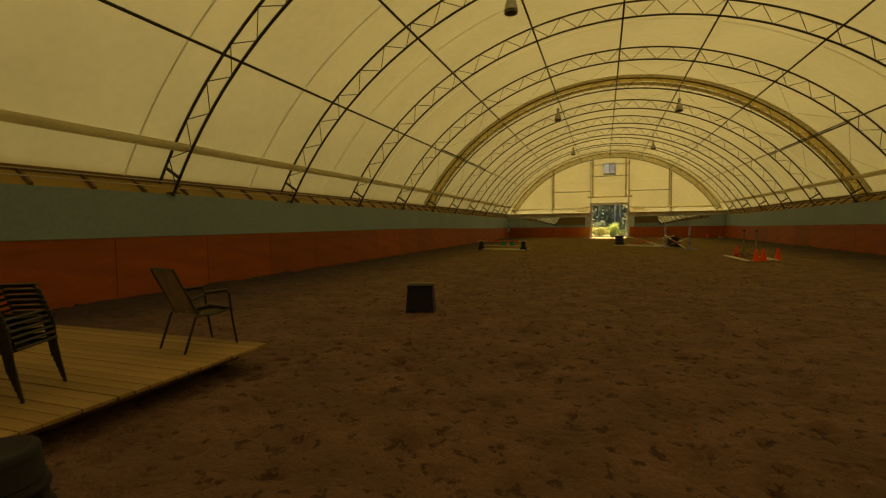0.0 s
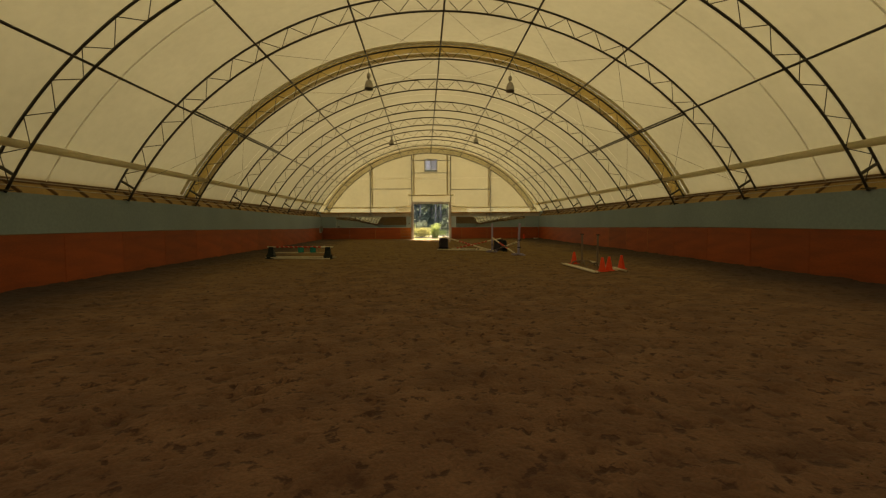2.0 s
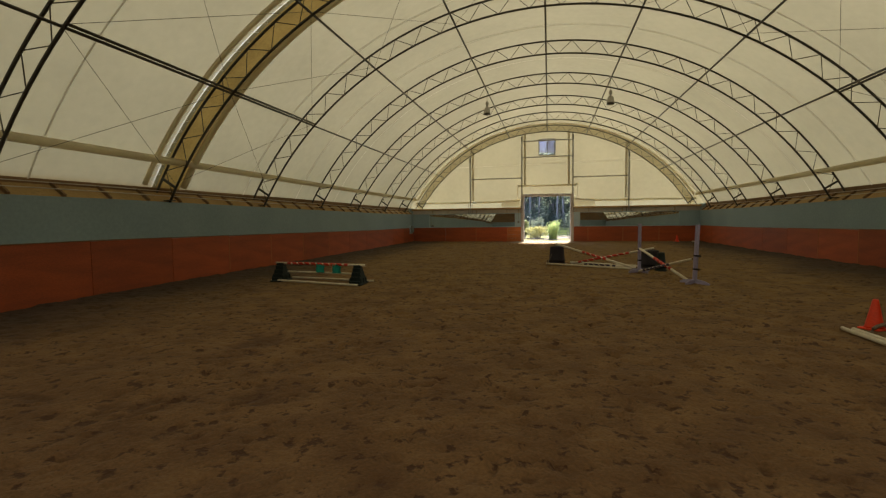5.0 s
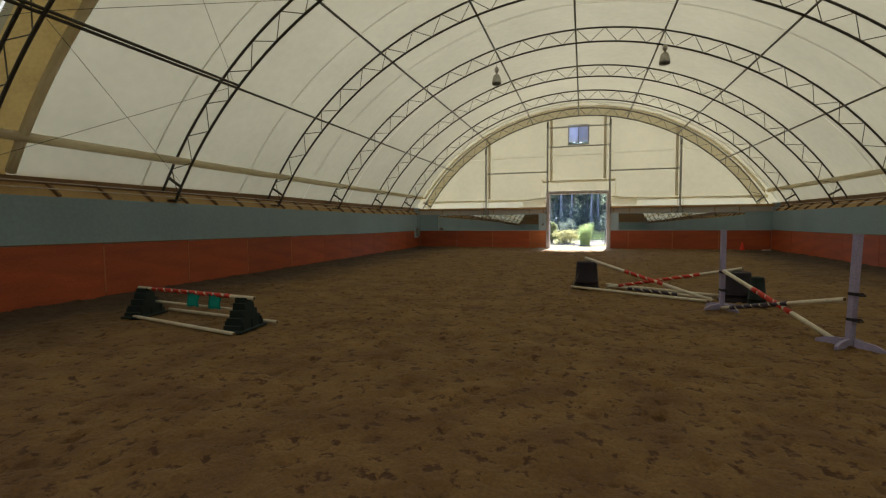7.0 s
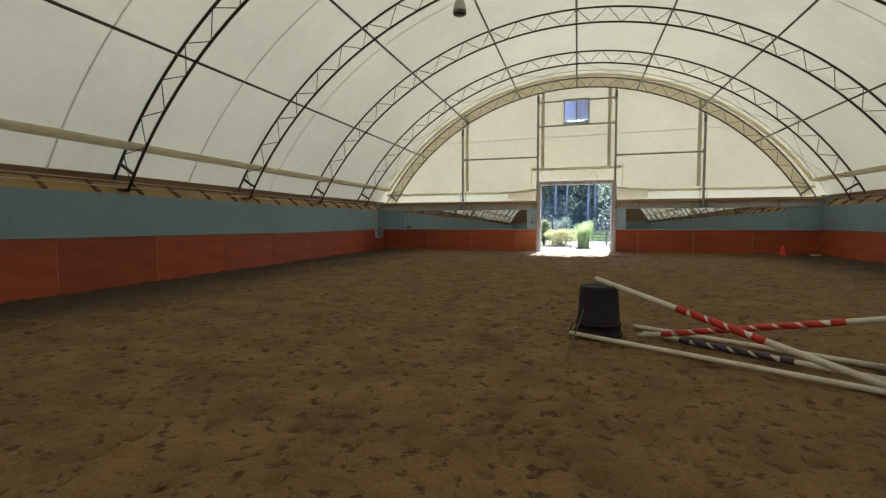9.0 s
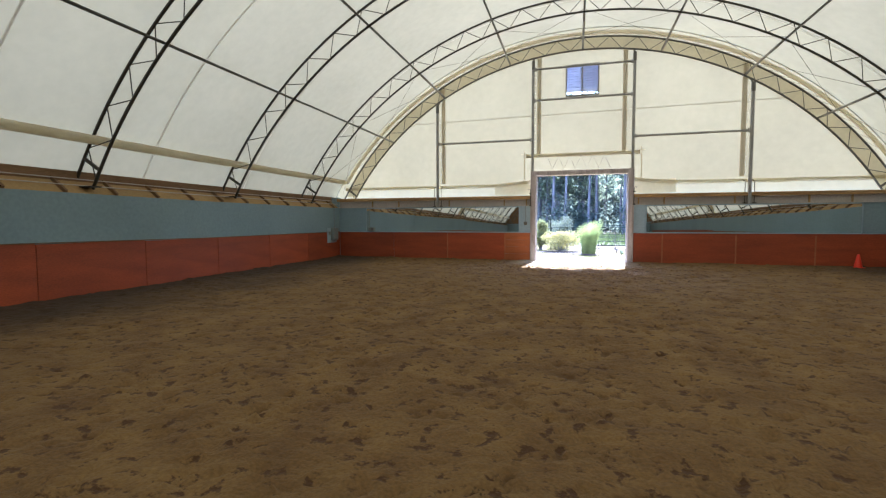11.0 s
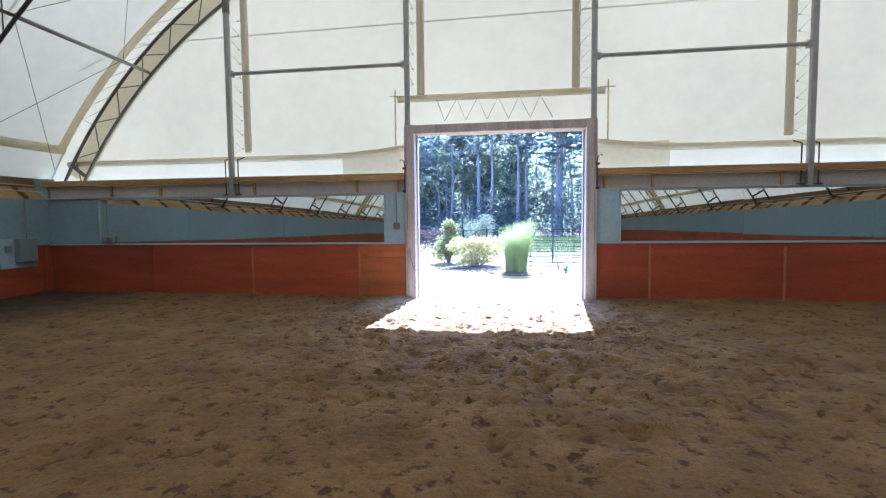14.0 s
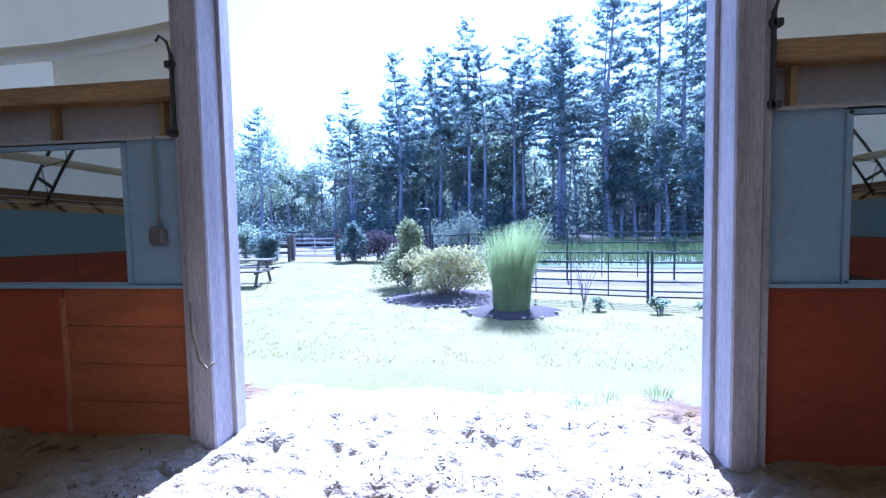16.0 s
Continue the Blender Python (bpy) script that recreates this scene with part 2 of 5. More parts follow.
M_SLING = sheer("dark sling mesh", (0.12, 0.078, 0.055), (0.22, 0.14, 0.10), 0.2, 6.0)
M_PALE = mat("pale cushion edge", (0.30, 0.24, 0.16), 0.8, 0.2, 6, 60, 0.1)
M_GREY = mat("grey box enamel", (0.21, 0.24, 0.24), 0.45, 0.12, 4, 30, 0.05)
M_LAMP = mat("aluminium lamp", (0.42, 0.40, 0.36), 0.45, 0.2, 6, 40, 0.05, 0.5)
M_LAMPDK = mat("dark lamp glass", (0.10, 0.09, 0.08), 0.3, 0.1, 6, 40, 0.0)
M_LOUVRE = mat("louvre slat", (0.45, 0.50, 0.64), 0.5, 0.12, 4, 30, 0.05)
M_GRASS = mat("lawn", (0.128, 0.115, 0.024), 0.95, 0.35, 0.8, 40, 0.5, second=(0.152, 0.128, 0.038))
M_MEADOW = mat("rough shaded meadow", (0.075, 0.10, 0.04), 0.95, 0.4, 0.6, 20, 0.5)
M_PADDOCK = mat("pale paddock sand", (0.135, 0.10, 0.078), 0.95, 0.25, 0.6, 30, 0.4)
M_LITTER = mat("leaf litter", (0.075, 0.055, 0.035), 0.95, 0.4, 1.2, 25, 0.5)
M_MULCH = mat("bark mulch", (0.040, 0.027, 0.024), 0.95, 0.4, 6, 60, 0.6)
M_STONE = mat("edging stone", (0.24, 0.22, 0.21), 0.85, 0.3, 6, 40, 0.3, rand=0.25)
M_BARK = mat("pine bark", (0.25, 0.235, 0.27), 0.9, 0.4, 2, 20, 0.6, stretch=(3, 3, 0.5))
M_FENCE = mat("dark green pipe", (0.014, 0.03, 0.025), 0.5, 0.2, 4, 40, 0.05)
M_FENCEWOOD = mat("weathered fence wood", (0.10, 0.08, 0.065), 0.85, 0.3, 3, 30, 0.2)
M_GATE = mat("grey gate pipe", (0.45, 0.45, 0.45), 0.5, 0.2, 4, 40, 0.05, 0.4)
M_PINE = sheer("pine needles", (0.13, 0.16, 0.165), (0.30, 0.38, 0.35), 0.3, 1.5, 0.5)
M_LEAF = sheer("light green leaf", (0.15, 0.175, 0.13), (0.40, 0.48, 0.34), 0.3, 1.2, 0.5)
M_LEAFDK = sheer("dark evergreen leaf", (0.085, 0.108, 0.105), (0.22, 0.28, 0.235), 0.3, 2.0, 0.45)
# Paler and bluer for distance: haze put into the leaf colour.
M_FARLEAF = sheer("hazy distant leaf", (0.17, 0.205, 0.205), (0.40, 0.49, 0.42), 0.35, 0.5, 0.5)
M_SHRUB = sheer("yellow green leaf", (0.20, 0.21, 0.12), (0.32, 0.35, 0.16), 0.35, 3.0, 0.4)
M_CREAM = sheer("cream variegated leaf", (0.42, 0.40, 0.22), (0.40, 0.38, 0.16), 0.35, 3.0, 0.35)
M_PURPLELEAF = sheer("purple brown leaf", (0.085, 0.075, 0.08), (0.10, 0.075, 0.085), 0.3, 3.0, 0.3)
M_SILVER = sheer("silvery leaf", (0.24, 0.27, 0.24), (0.15, 0.18, 0.12), 0.3, 3.0, 0.3)
M_MEADOWGRASS = sheer("dark meadow blade", (0.08, 0.105, 0.05), (0.11, 0.15, 0.06), 0.3, 2.0, 0.4)
M_REED = sheer("ornamental grass blade", (0.25, 0.30, 0.15), (0.34, 0.42, 0.17), 0.3, 3.0, 0.4)


# ---- building helpers ----
def mesh_of(bm, name, material, smooth=False):
    me = bpy.data.meshes.new(name)
    bmesh.ops.recalc_face_normals(bm, faces=bm.faces)
    if smooth:
        for f in bm.faces:
            f.smooth = True
    bm.to_mesh(me)
    bm.free()
    me.materials.append(material)
    return me


def part(name, bm, material, parent, label="", smooth=False):
    me = bm if isinstance(bm, bpy.types.Mesh) else mesh_of(bm, name, material, smooth)
    ob = new(name, me)
    ob.parent = parent
    return tagged(ob, label)


def thing(name, label, category, m=None, group="", kind=""):
    ob = new(name)
    ob.empty_display_size = 0.2
    if m is not None:
        ob.matrix_basis = m
    return tagged(ob, label, category, group, kind)


def solid(name, bm, material, label, category="", group="", kind="", smooth=False):
    return tagged(new(name, mesh_of(bm, name, material, smooth)), label, category, group, kind)


def box(bm, c, s, turn=None, bevel=0.0):
    m = Matrix.Translation(c) @ (turn or Matrix.Identity(4)) @ Matrix.Diagonal((*s, 1))
    r = bmesh.ops.create_cube(bm, size=1, matrix=m)
    if bevel:
        edges = list({e for v in r["verts"] for e in v.link_edges})
        bmesh.ops.bevel(bm, geom=edges, offset=bevel, segments=1, affect="EDGES")
    return bm


def tube(bm, points, r, seg=8, r_end=None, closed_ends=True):
    """A round bar along a line of points."""
    pts = [Vector(p) for p in points]
    rings = []
    for i, p in enumerate(pts):
        d = (pts[min(i + 1, len(pts) - 1)] - pts[max(i - 1, 0)]).normalized()
        side = d.cross(Vector((0, 0, 1)) if abs(d.z) < 0.9 else Vector((1, 0, 0))).normalized()
        up = side.cross(d)
        k = i / (len(pts) - 1)
        rad = r + ((r_end if r_end is not None else r) - r) * k
        rings.append([bm.verts.new(p + rad * (math.cos(a) * side + math.sin(a) * up)) for a in (2 * math.pi * j / seg for j in range(seg))])
    for a, b in zip(rings, rings[1:]):
        for j in range(seg):
            bm.faces.new((a[j], a[(j + 1) % seg], b[(j + 1) % seg], b[j]))
    if closed_ends:
        bm.faces.new(rings[0][::-1])
        bm.faces.new(rings[-1])
    return bm


def lathe(bm, profile, seg=20, centre=(0, 0)):
    """A turned body from (radius, height) pairs."""
    rings = []
    for r, z in profile:
        rings.append([bm.verts.new((centre[0] + max(r, 0.001) * math.cos(2 * math.pi * j / seg), centre[1] + max(r, 0.001) * math.sin(2 * math.pi * j / seg), z)) for j in range(seg)])
    for a, b in zip(rings, rings[1:]):
        for j in range(seg):
            bm.faces.new((a[j], a[(j + 1) % seg], b[(j + 1) % seg], b[j]))
    bm.faces.new(rings[0][::-1])
    bm.faces.new(rings[-1])
    return bm


def quads(name, verts, faces, material, smooth=False):
    me = bpy.data.meshes.new(name)
    me.from_pydata([tuple(v) for v in verts], [], faces)
    me.update()
    if smooth:
        me.polygons.foreach_set("use_smooth", [True] * len(me.polygons))
    me.materials.append(material)
    return me


# ---- plan: the hall runs along y, its middle line is x = 0 ----
HALF, Y_SOUTH, Y_NORTH = 11.35, -4.3, 56.5
ARC_R, ARC_Z, DEPTH = 12.85, -3.54, 0.56
GABLE_R, GABLE_Z, GABLE_DEPTH = 12.33, -3.36, 0.50
FAB_R = ARC_R + DEPTH + 0.06
BAY, FIRST = 4.88, 10.36
# truss lines by number; the last bays are a little shorter
TRUSS = {i: FIRST + BAY * i for i in range(-3, 7)} | {7: 44.38, 8: 49.2, 9: 53.95}
RED_TOP, WALL_TOP, SILL = 1.24, 2.40, 2.85
PANEL = 2.64


def on_arc(r, a, y, zc=ARC_Z):
    """A point of the vault: a is the angle from the crown, positive towards +x."""
    return Vector((r * math.sin(a), y, zc + r * math.cos(a)))


def reach(r, z, zc=ARC_Z):
    return math.acos((z - zc) / r)


def rise(y):
    """The side walls stand on ground that climbs away from the door."""
    return 0.17 * min(max((48 - y) / 20, 0.0), 1.0)


RISE_YS = [Y_SOUTH, 8.0, 18.0, 28.0, 33.0, 38.0, 43.0, 48.0, Y_NORTH]


def run(bm, profile, ys):
    """A bar of the given (x, z) outline along the hall, following the climb."""
    rows = [[bm.verts.new((x, y, z + rise(y))) for x, z in profile] for y in ys]
    n = len(profile)
    for a, b in zip(rows, rows[1:]):
        for j in range(n):
            bm.faces.new((a[j], a[(j + 1) % n], b[(j + 1) % n], b[j]))
    bm.faces.new(rows[0][::-1])
    bm.faces.new(rows[-1])
    return bm


def block(x0, x1, z0, z1):
    return [(x0, z0), (x1, z0), (x1, z1), (x0, z1)]


# ---- ground outside, one sheet to the horizon ----
def build_ground():
    bm = bmesh.new()
    xs = [-1500, -300, -60, -25, -12, 0, 12, 25, 60, 300, 1500]
    ys = [-1500, -200, -20, 20, 56.9, 58, 60, 64, 70, 80, 100, 140, 300, 1500]
    grid = [[bm.verts.new((x, y, -0.09)) for x in xs] for y in ys]
    for i in range(len(ys) - 1):
        for j in range(len(xs) - 1):
            bm.faces.new((grid[i][j], grid[i][j + 1], grid[i + 1][j + 1], grid[i + 1][j]))
    solid("ground", bm, M_GRASS, "mown green lawn with worn pale patches", "lawn", kind="structure")


build_ground()


def rough_floor():
    """Trodden sand: hoof prints, ruts and banks along the walls."""
    x0, x1, y0, y1 = -HALF - 0.02, HALF + 0.02, Y_SOUTH, 58.4
    # finer along the trodden middle and towards the door
    xs = np.concatenate([np.linspace(x0, -4.5, 85, False), np.linspace(-4.5, 4.5, 200, False), np.linspace(4.5, x1, 86)])
    ys = np.concatenate([np.linspace(y0, 3.0, 60, False), np.linspace(3.0, 45.0, 840, False), np.linspace(45.0, 53.4, 190, False), np.linspace(53.4, 57.6, 160, False), np.linspace(57.6, y1, 14)])
    nx, ny = len(xs), len(ys)
    gx, gy = np.meshgrid(xs, ys)
    rng = np.random.default_rng(7)
    h = np.zeros_like(gx)
    for _ in range(40):
        kx, ky, ph, w = rng.normal(0, 1.8), rng.normal(0, 1.8), rng.uniform(0, 6.28), 0.0020
        h += w * np.sin(kx * gx + ky * gy + ph)
    for _ in range(24):
        kx, ky, ph = rng.normal(0, 7), rng.normal(0, 7), rng.uniform(0, 6.28)
        h += 0.0016 * np.sin(kx * gx + ky * gy + ph)
    # crumbled clods at three sizes
    # the sand lies loose and churned where horses come in
    churn = 1 + 0.3 * np.clip((gy - 49.5) / 4.5, 0, 1) * np.clip((4.6 - np.abs(gx)) / 1.5, 0, 1)
    for cell, amp in ((9, 0.012), (4, 0.006), (2, 0.004)):
        coarse = rng.normal(0, 1, (ny // cell + 3, nx // cell + 3))
        iy, ix = np.arange(ny) / cell, np.arange(nx) / cell
        y_lo, x_lo = iy.astype(int), ix.astype(int)
        fy, fx = (iy - y_lo)[:, None], (ix - x_lo)[None, :]
        part_a = coarse[y_lo][:, x_lo] * (1 - fx) + coarse[y_lo][:, x_lo + 1] * fx
        part_b = coarse[y_lo + 1][:, x_lo] * (1 - fx) + coarse[y_lo + 1][:, x_lo + 1] * fx
        lump = part_a * (1 - fy) + part_b * fy
        h += (churn if cell < 7 else 1) * amp * np.sign(lump) * np.abs(lump) ** 1.4 * 0.8
    prints = 21000
    px, py = rng.uniform(x0, x1, prints), rng.uniform(y0, y1, prints)
    # lanes that horses keep to
    lane = rng.random(prints) < 0.35
    px[lane] = np.clip(rng.choice([-8.6, -3.4, 0.3, 3.6, 8.8], lane.sum()) + rng.normal(0, 0.9, lane.sum()), x0, x1)
    door = rng.random(prints) < 0.04
    px[door], py[door] = rng.uniform(-2.6, 2.6, door.sum()), rng.uniform(50.5, 57.4, door.sum())
    rad, dep, turn = rng.uniform(0.038, 0.085, prints), 0.014 + 0.056 * rng.random(prints) ** 1.2, rng.uniform(0, 6.28, prints)
    long = rng.uniform(0.8, 2.3, prints)
    # deep fresh prints where every horse steps in
    fresh = (np.abs(px) < 2.9) & (py > 53.6)
    dep[fresh] = dep[fresh] * 1.1 + 0.014
    rad[fresh] *= 0.85
    for k in range(prints):
        i0, i1 = np.searchsorted(ys, [py[k] - 0.4, py[k] + 0.4])
        j0, j1 = np.searchsorted(xs, [px[k] - 0.4, px[k] + 0.4])
        if i1 <= i0 or j1 <= j0:
            continue
        dx, dy = gx[i0:i1, j0:j1] - px[k], gy[i0:i1, j0:j1] - py[k]
        c, s = math.cos(turn[k]), math.sin(turn[k])
        u, v = c * dx + s * dy, (-s * dx + c * dy) * long[k]
        # ragged outline, deeper at the toe
        phi = np.arctan2(v, u)
        ragged = 1 + 0.28 * np.sin(2 * phi + 7 * px[k]) + 0.22 * np.sin(3 * phi + 5 * py[k])
        q = (u * u + v * v) / (rad[k] * ragged) ** 2
        toe = 0.62 + 0.38 * np.clip(u / rad[k], -1, 1)
        h[i0:i1, j0:j1] += dep[k] * (-toe * np.exp(-q ** 3) + 0.5 * np.exp(-((np.sqrt(q) - 1.35) / 0.3) ** 2) * np.clip(-u / rad[k], -0.2, 1))
    edge = np.minimum(gx - x0, x1 - gx)
    h += 0.07 * np.exp(-edge / 0.5) + 0.05 * np.exp(-np.abs(Y_NORTH - gy) / 0.5) * (np.abs(gx) > 2.0)
    out = np.clip((gy - 56.9) / 1.4, 0, 1)
    h = h * (1 - 0.6 * out) - 0.115 * out
    h[(gy > 56.75) & (np.abs(gx) > 3.2)] = -0.2
    h += rng.normal(0, 0.0024, h.shape) * churn
    verts = np.stack([gx.ravel(), gy.ravel(), h.ravel()], 1)
    idx = np.arange(nx * ny).reshape(ny, nx)
    f = np.stack([idx[:-1, :-1].ravel(), idx[:-1, 1:].ravel(), idx[1:, 1:].ravel(), idx[1:, :-1].ravel()], 1)
    me = bpy.data.meshes.new("floor")
    me.vertices.add(len(verts))
    me.vertices.foreach_set("co", verts.ravel())
    me.loops.add(f.size)
    me.loops.foreach_set("vertex_index", f.ravel())
    me.polygons.add(len(f))
    me.polygons.foreach_set("loop_start", np.arange(0, f.size, 4))
    me.polygons.foreach_set("loop_total", np.full(len(f), 4))
    me.polygons.foreach_set("use_smooth", np.ones(len(f), bool))
    me.update()
    me.validate()
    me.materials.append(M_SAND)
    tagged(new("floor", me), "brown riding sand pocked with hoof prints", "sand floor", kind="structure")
    return xs, ys, h


def scatter_crumbs(xs, ys, h):
    """Loose crumbs of damp soil, kicked up in clusters round the prints."""
    rng = np.random.default_rng(19)
    n, per = 1000, 16
    cx, cy = rng.uniform(-6.5, 6.5, n), rng.uniform(3.0, 57.3, n)
    near = rng.random(n) < 0.22
    cx[near], cy[near] = rng.uniform(-2.8, 2.8, near.sum()), rng.uniform(51.5, 57.3, near.sum())
    x = np.repeat(cx, per) + rng.normal(0, 0.085, n * per)
    y = np.repeat(cy, per) + rng.normal(0, 0.05, n * per)
    z = h[np.clip(np.searchsorted(ys, y), 0, len(ys) - 1), np.clip(np.searchsorted(xs, x), 0, len(xs) - 1)]
    s = 0.003 + 0.008 * rng.random(n * per) ** 2.5
    corner = np.array([(1, 0, 0), (0, 1, 0), (-1, 0, 0), (0, -1, 0), (0, 0, 1), (0, 0, -1)], float)
    face = np.array([(0, 1, 4), (1, 2, 4), (2, 3, 4), (3, 0, 4), (1, 0, 5), (2, 1, 5), (3, 2, 5), (0, 3, 5)])
    verts = np.stack([x, y, z + s * 0.4], 1)[:, None, :] + corner[None] * s[:, None, None] * rng.uniform(0.6, 1.3, (n * per, 6, 1))
    faces = face[None] + 6 * np.arange(n * per)[:, None, None]
    me = bpy.data.meshes.new("sand_crumbs")
    me.from_pydata(verts.reshape(-1, 3).tolist(), [], faces.reshape(-1, 3).tolist())
    me.materials.append(M_CRUMB)
    tagged(new("sand_crumbs", me), "loose dark crumbs of damp sand", "sand crumbs", kind="stuff")


M_CRUMB = mat("damp sand crumb", (0.125, 0.078, 0.033), 0.95, 0.4, 3, 40, 0.3)
scatter_crumbs(*rough_floor())


# ---- roof membrane and steel ----
def vault(r, y0, y1, low, steps=48, rows=None):
    a = reach(r, low)
    rows = rows or max(2, int((y1 - y0) / 1.22))
    verts, faces = [], []
    for i in range(rows + 1):
        y = y0 + (y1 - y0) * i / rows
        for j in range(steps + 1):
            verts.append(on_arc(r, -a + 2 * a * j / steps, y))
    for i in range(rows):
        for j in range(steps):
            k = i * (steps + 1) + j
            faces.append((k, k + 1, k + steps + 2, k + steps + 1))
    return verts, faces


def build_roof():
    # one cover up to the joint over the middle arch, another beyond it, a thin laced slit and an aged strip between
    ym = TRUSS[4]
    v, f = vault(FAB_R, Y_SOUTH - 0.7, ym - 0.235, 2.86)
    roof = tagged(new("ceiling", quads("ceiling", v, f, M_FABRIC, True)), "white translucent membrane vault stretched over steel arches", "fabric roof", kind="structure")
    for name, y0, y1, m, label in (("joint_slit", ym - 0.235, ym - 0.19, M_SLIT, "light gap in the laced joint, filled with an added thin membrane"),
                                   ("joint_flap", ym - 0.19, ym - 0.05, M_FLAP, "dull olive overlap of the roof joint"),
                                   ("joint_strip", ym - 0.05, ym + 0.9, M_STRIP, "aged golden brown membrane strip"),
                                   ("roof_cover", ym + 0.9, Y_NORTH + 0.575, M_FABRIC, "")):
        v, f = vault(FAB_R, y0, y1, 2.86, 60 if m != M_FABRIC else 48, 1 if m != M_FABRIC else None)
        part(name, quads(name, v, f, m, True), None, roof, label)
    # welded seams of the cover
    for y in (1.0, 5.2, 9.4, 13.65, 17.85, 22.0, 26.2, 34.05, 38.0, 42.1, 46.15, 50.2, 54.3):
        v, f = vault(FAB_R - 0.012, y - 0.025, y + 0.025, 2.9, 48, 1)
        part("seam", quads("seam", v, f, M_SEAM), None, roof)
    # sleeves along both eaves
    for side in (-1, 1):
        bm = bmesh.new()
        ys = [Y_SOUTH, *[y + BAY / 2 for y in TRUSS.values() if y + BAY / 2 < Y_NORTH], Y_NORTH + 0.35]
        tube(bm, [on_arc(FAB_R - 0.13, side * reach(FAB_R - 0.13, 3.68 + 0.7 * rise(y)), y) for y in ys], 0.11, 10)
        part("eave_sleeve", bm, M_FABRIC2, roof, "beige fabric sleeve round the eave pipe", True)
    # rolled edges and lacing at the joint
    a = reach(FAB_R - 0.12, 3.05)
    for dy, rad in ((-0.58, 0.07), (0.9, 0.10)):
        bm = bmesh.new()
        tube(bm, [on_arc(FAB_R - 0.02 - rad, -a + 2 * a * j / 60, ym + dy) for j in range(61)], rad, 8)
        part("joint_sleeve", bm, M_FABRIC2, roof, "beige fabric sleeve at the roof joint", True)
    bm = bmesh.new()
    n = 150
    tube(bm, [on_arc(FAB_R - 0.07, -a + 2 * a * j / n, ym - (0.53 if j % 2 else 0.15)) for j in range(n + 1)], 0.007, 4)
    part("joint_lacing", bm, M_WHITE, roof, "pale lacing cord across the joint")


build_roof()


def build_truss(m, material=M_STEEL, r_in=ARC_R, depth=DEPTH, zc=ARC_Z):
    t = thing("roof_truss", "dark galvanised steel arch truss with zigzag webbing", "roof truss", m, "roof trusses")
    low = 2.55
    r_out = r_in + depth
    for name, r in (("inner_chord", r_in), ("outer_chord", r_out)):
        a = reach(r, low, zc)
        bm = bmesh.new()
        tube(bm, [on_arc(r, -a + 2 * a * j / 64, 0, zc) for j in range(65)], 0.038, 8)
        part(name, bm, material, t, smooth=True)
    a = reach(r_in, 2.75, zc)
    n = 50
    strut = None
    for j in range(n):
        p = on_arc(r_in if j % 2 == 0 else r_out, -a + 2 * a * j / n, 0, zc)
        q = on_arc(r_in if j % 2 else r_out, -a + 2 * a * (j + 1) / n, 0, zc)
        d = q - p
        if strut is None or abs(strut[0] - d.length) > 0.004:
            bm = bmesh.new()
            tube(bm, [(0, 0, 0), (0, 0, d.length)], 0.013, 6)
            strut = (d.length, mesh_of(bm, "web_strut", material))
        o = part("web_strut", strut[1], None, t)
        o.matrix_basis = Matrix.Translation(p) @ d.to_track_quat("Z", "Y").to_matrix().to_4x4()
    for side in (-1, 1):
        bm = bmesh.new()
        tube(bm, [on_arc(r_in, side * reach(r_in, 2.98, zc), 0, zc), on_arc(r_out, side * reach(r_out, 3.28, zc), 0, zc)], 0.045, 6)
        p = on_arc(r_in + depth / 2, side * reach(r_in + depth / 2, 2.60, zc), 0, zc)
        box(bm, p, (0.8, 0.25, 0.03))
        part("foot", bm, material, t)
    return t


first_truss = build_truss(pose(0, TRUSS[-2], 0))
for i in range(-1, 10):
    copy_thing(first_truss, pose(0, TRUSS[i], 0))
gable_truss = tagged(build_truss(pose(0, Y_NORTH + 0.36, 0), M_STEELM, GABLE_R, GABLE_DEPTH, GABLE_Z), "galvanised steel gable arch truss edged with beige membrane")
copy_thing(gable_truss, pose(0, Y_SOUTH + 0.05, 0))

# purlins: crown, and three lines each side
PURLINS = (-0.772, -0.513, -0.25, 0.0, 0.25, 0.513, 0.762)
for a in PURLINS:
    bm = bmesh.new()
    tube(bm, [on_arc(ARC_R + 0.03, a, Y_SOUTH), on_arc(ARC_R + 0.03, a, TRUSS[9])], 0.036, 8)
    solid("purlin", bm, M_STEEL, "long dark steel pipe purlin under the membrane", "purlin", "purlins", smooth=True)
    # Paler grey in the last bay: light from the gable put into the colour.
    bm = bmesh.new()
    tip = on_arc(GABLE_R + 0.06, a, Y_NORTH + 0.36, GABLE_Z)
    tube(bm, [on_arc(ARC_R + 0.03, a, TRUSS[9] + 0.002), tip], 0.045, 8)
    solid("purlin", bm, M_STEELG, "short purlin from last truss to gable arch, gable light in its pale grey", "purlin", "purlins", smooth=True)

# second pipes beside the middle arch
for a in (PURLINS[0], PURLINS[-1]):
    bm = bmesh.new()
    tube(bm, [on_arc(ARC_R + 0.03, a + 0.007, TRUSS[3]), on_arc(ARC_R + 0.03, a + 0.007, TRUSS[5])], 0.036, 8)
    solid("purlin", bm, M_STEEL, "short second pipe doubling a purlin for two bays", "purlin", "purlins", smooth=True)

# brace cables beside the middle arch and the gable
PUR = (-1.03, *PURLINS, 1.03)
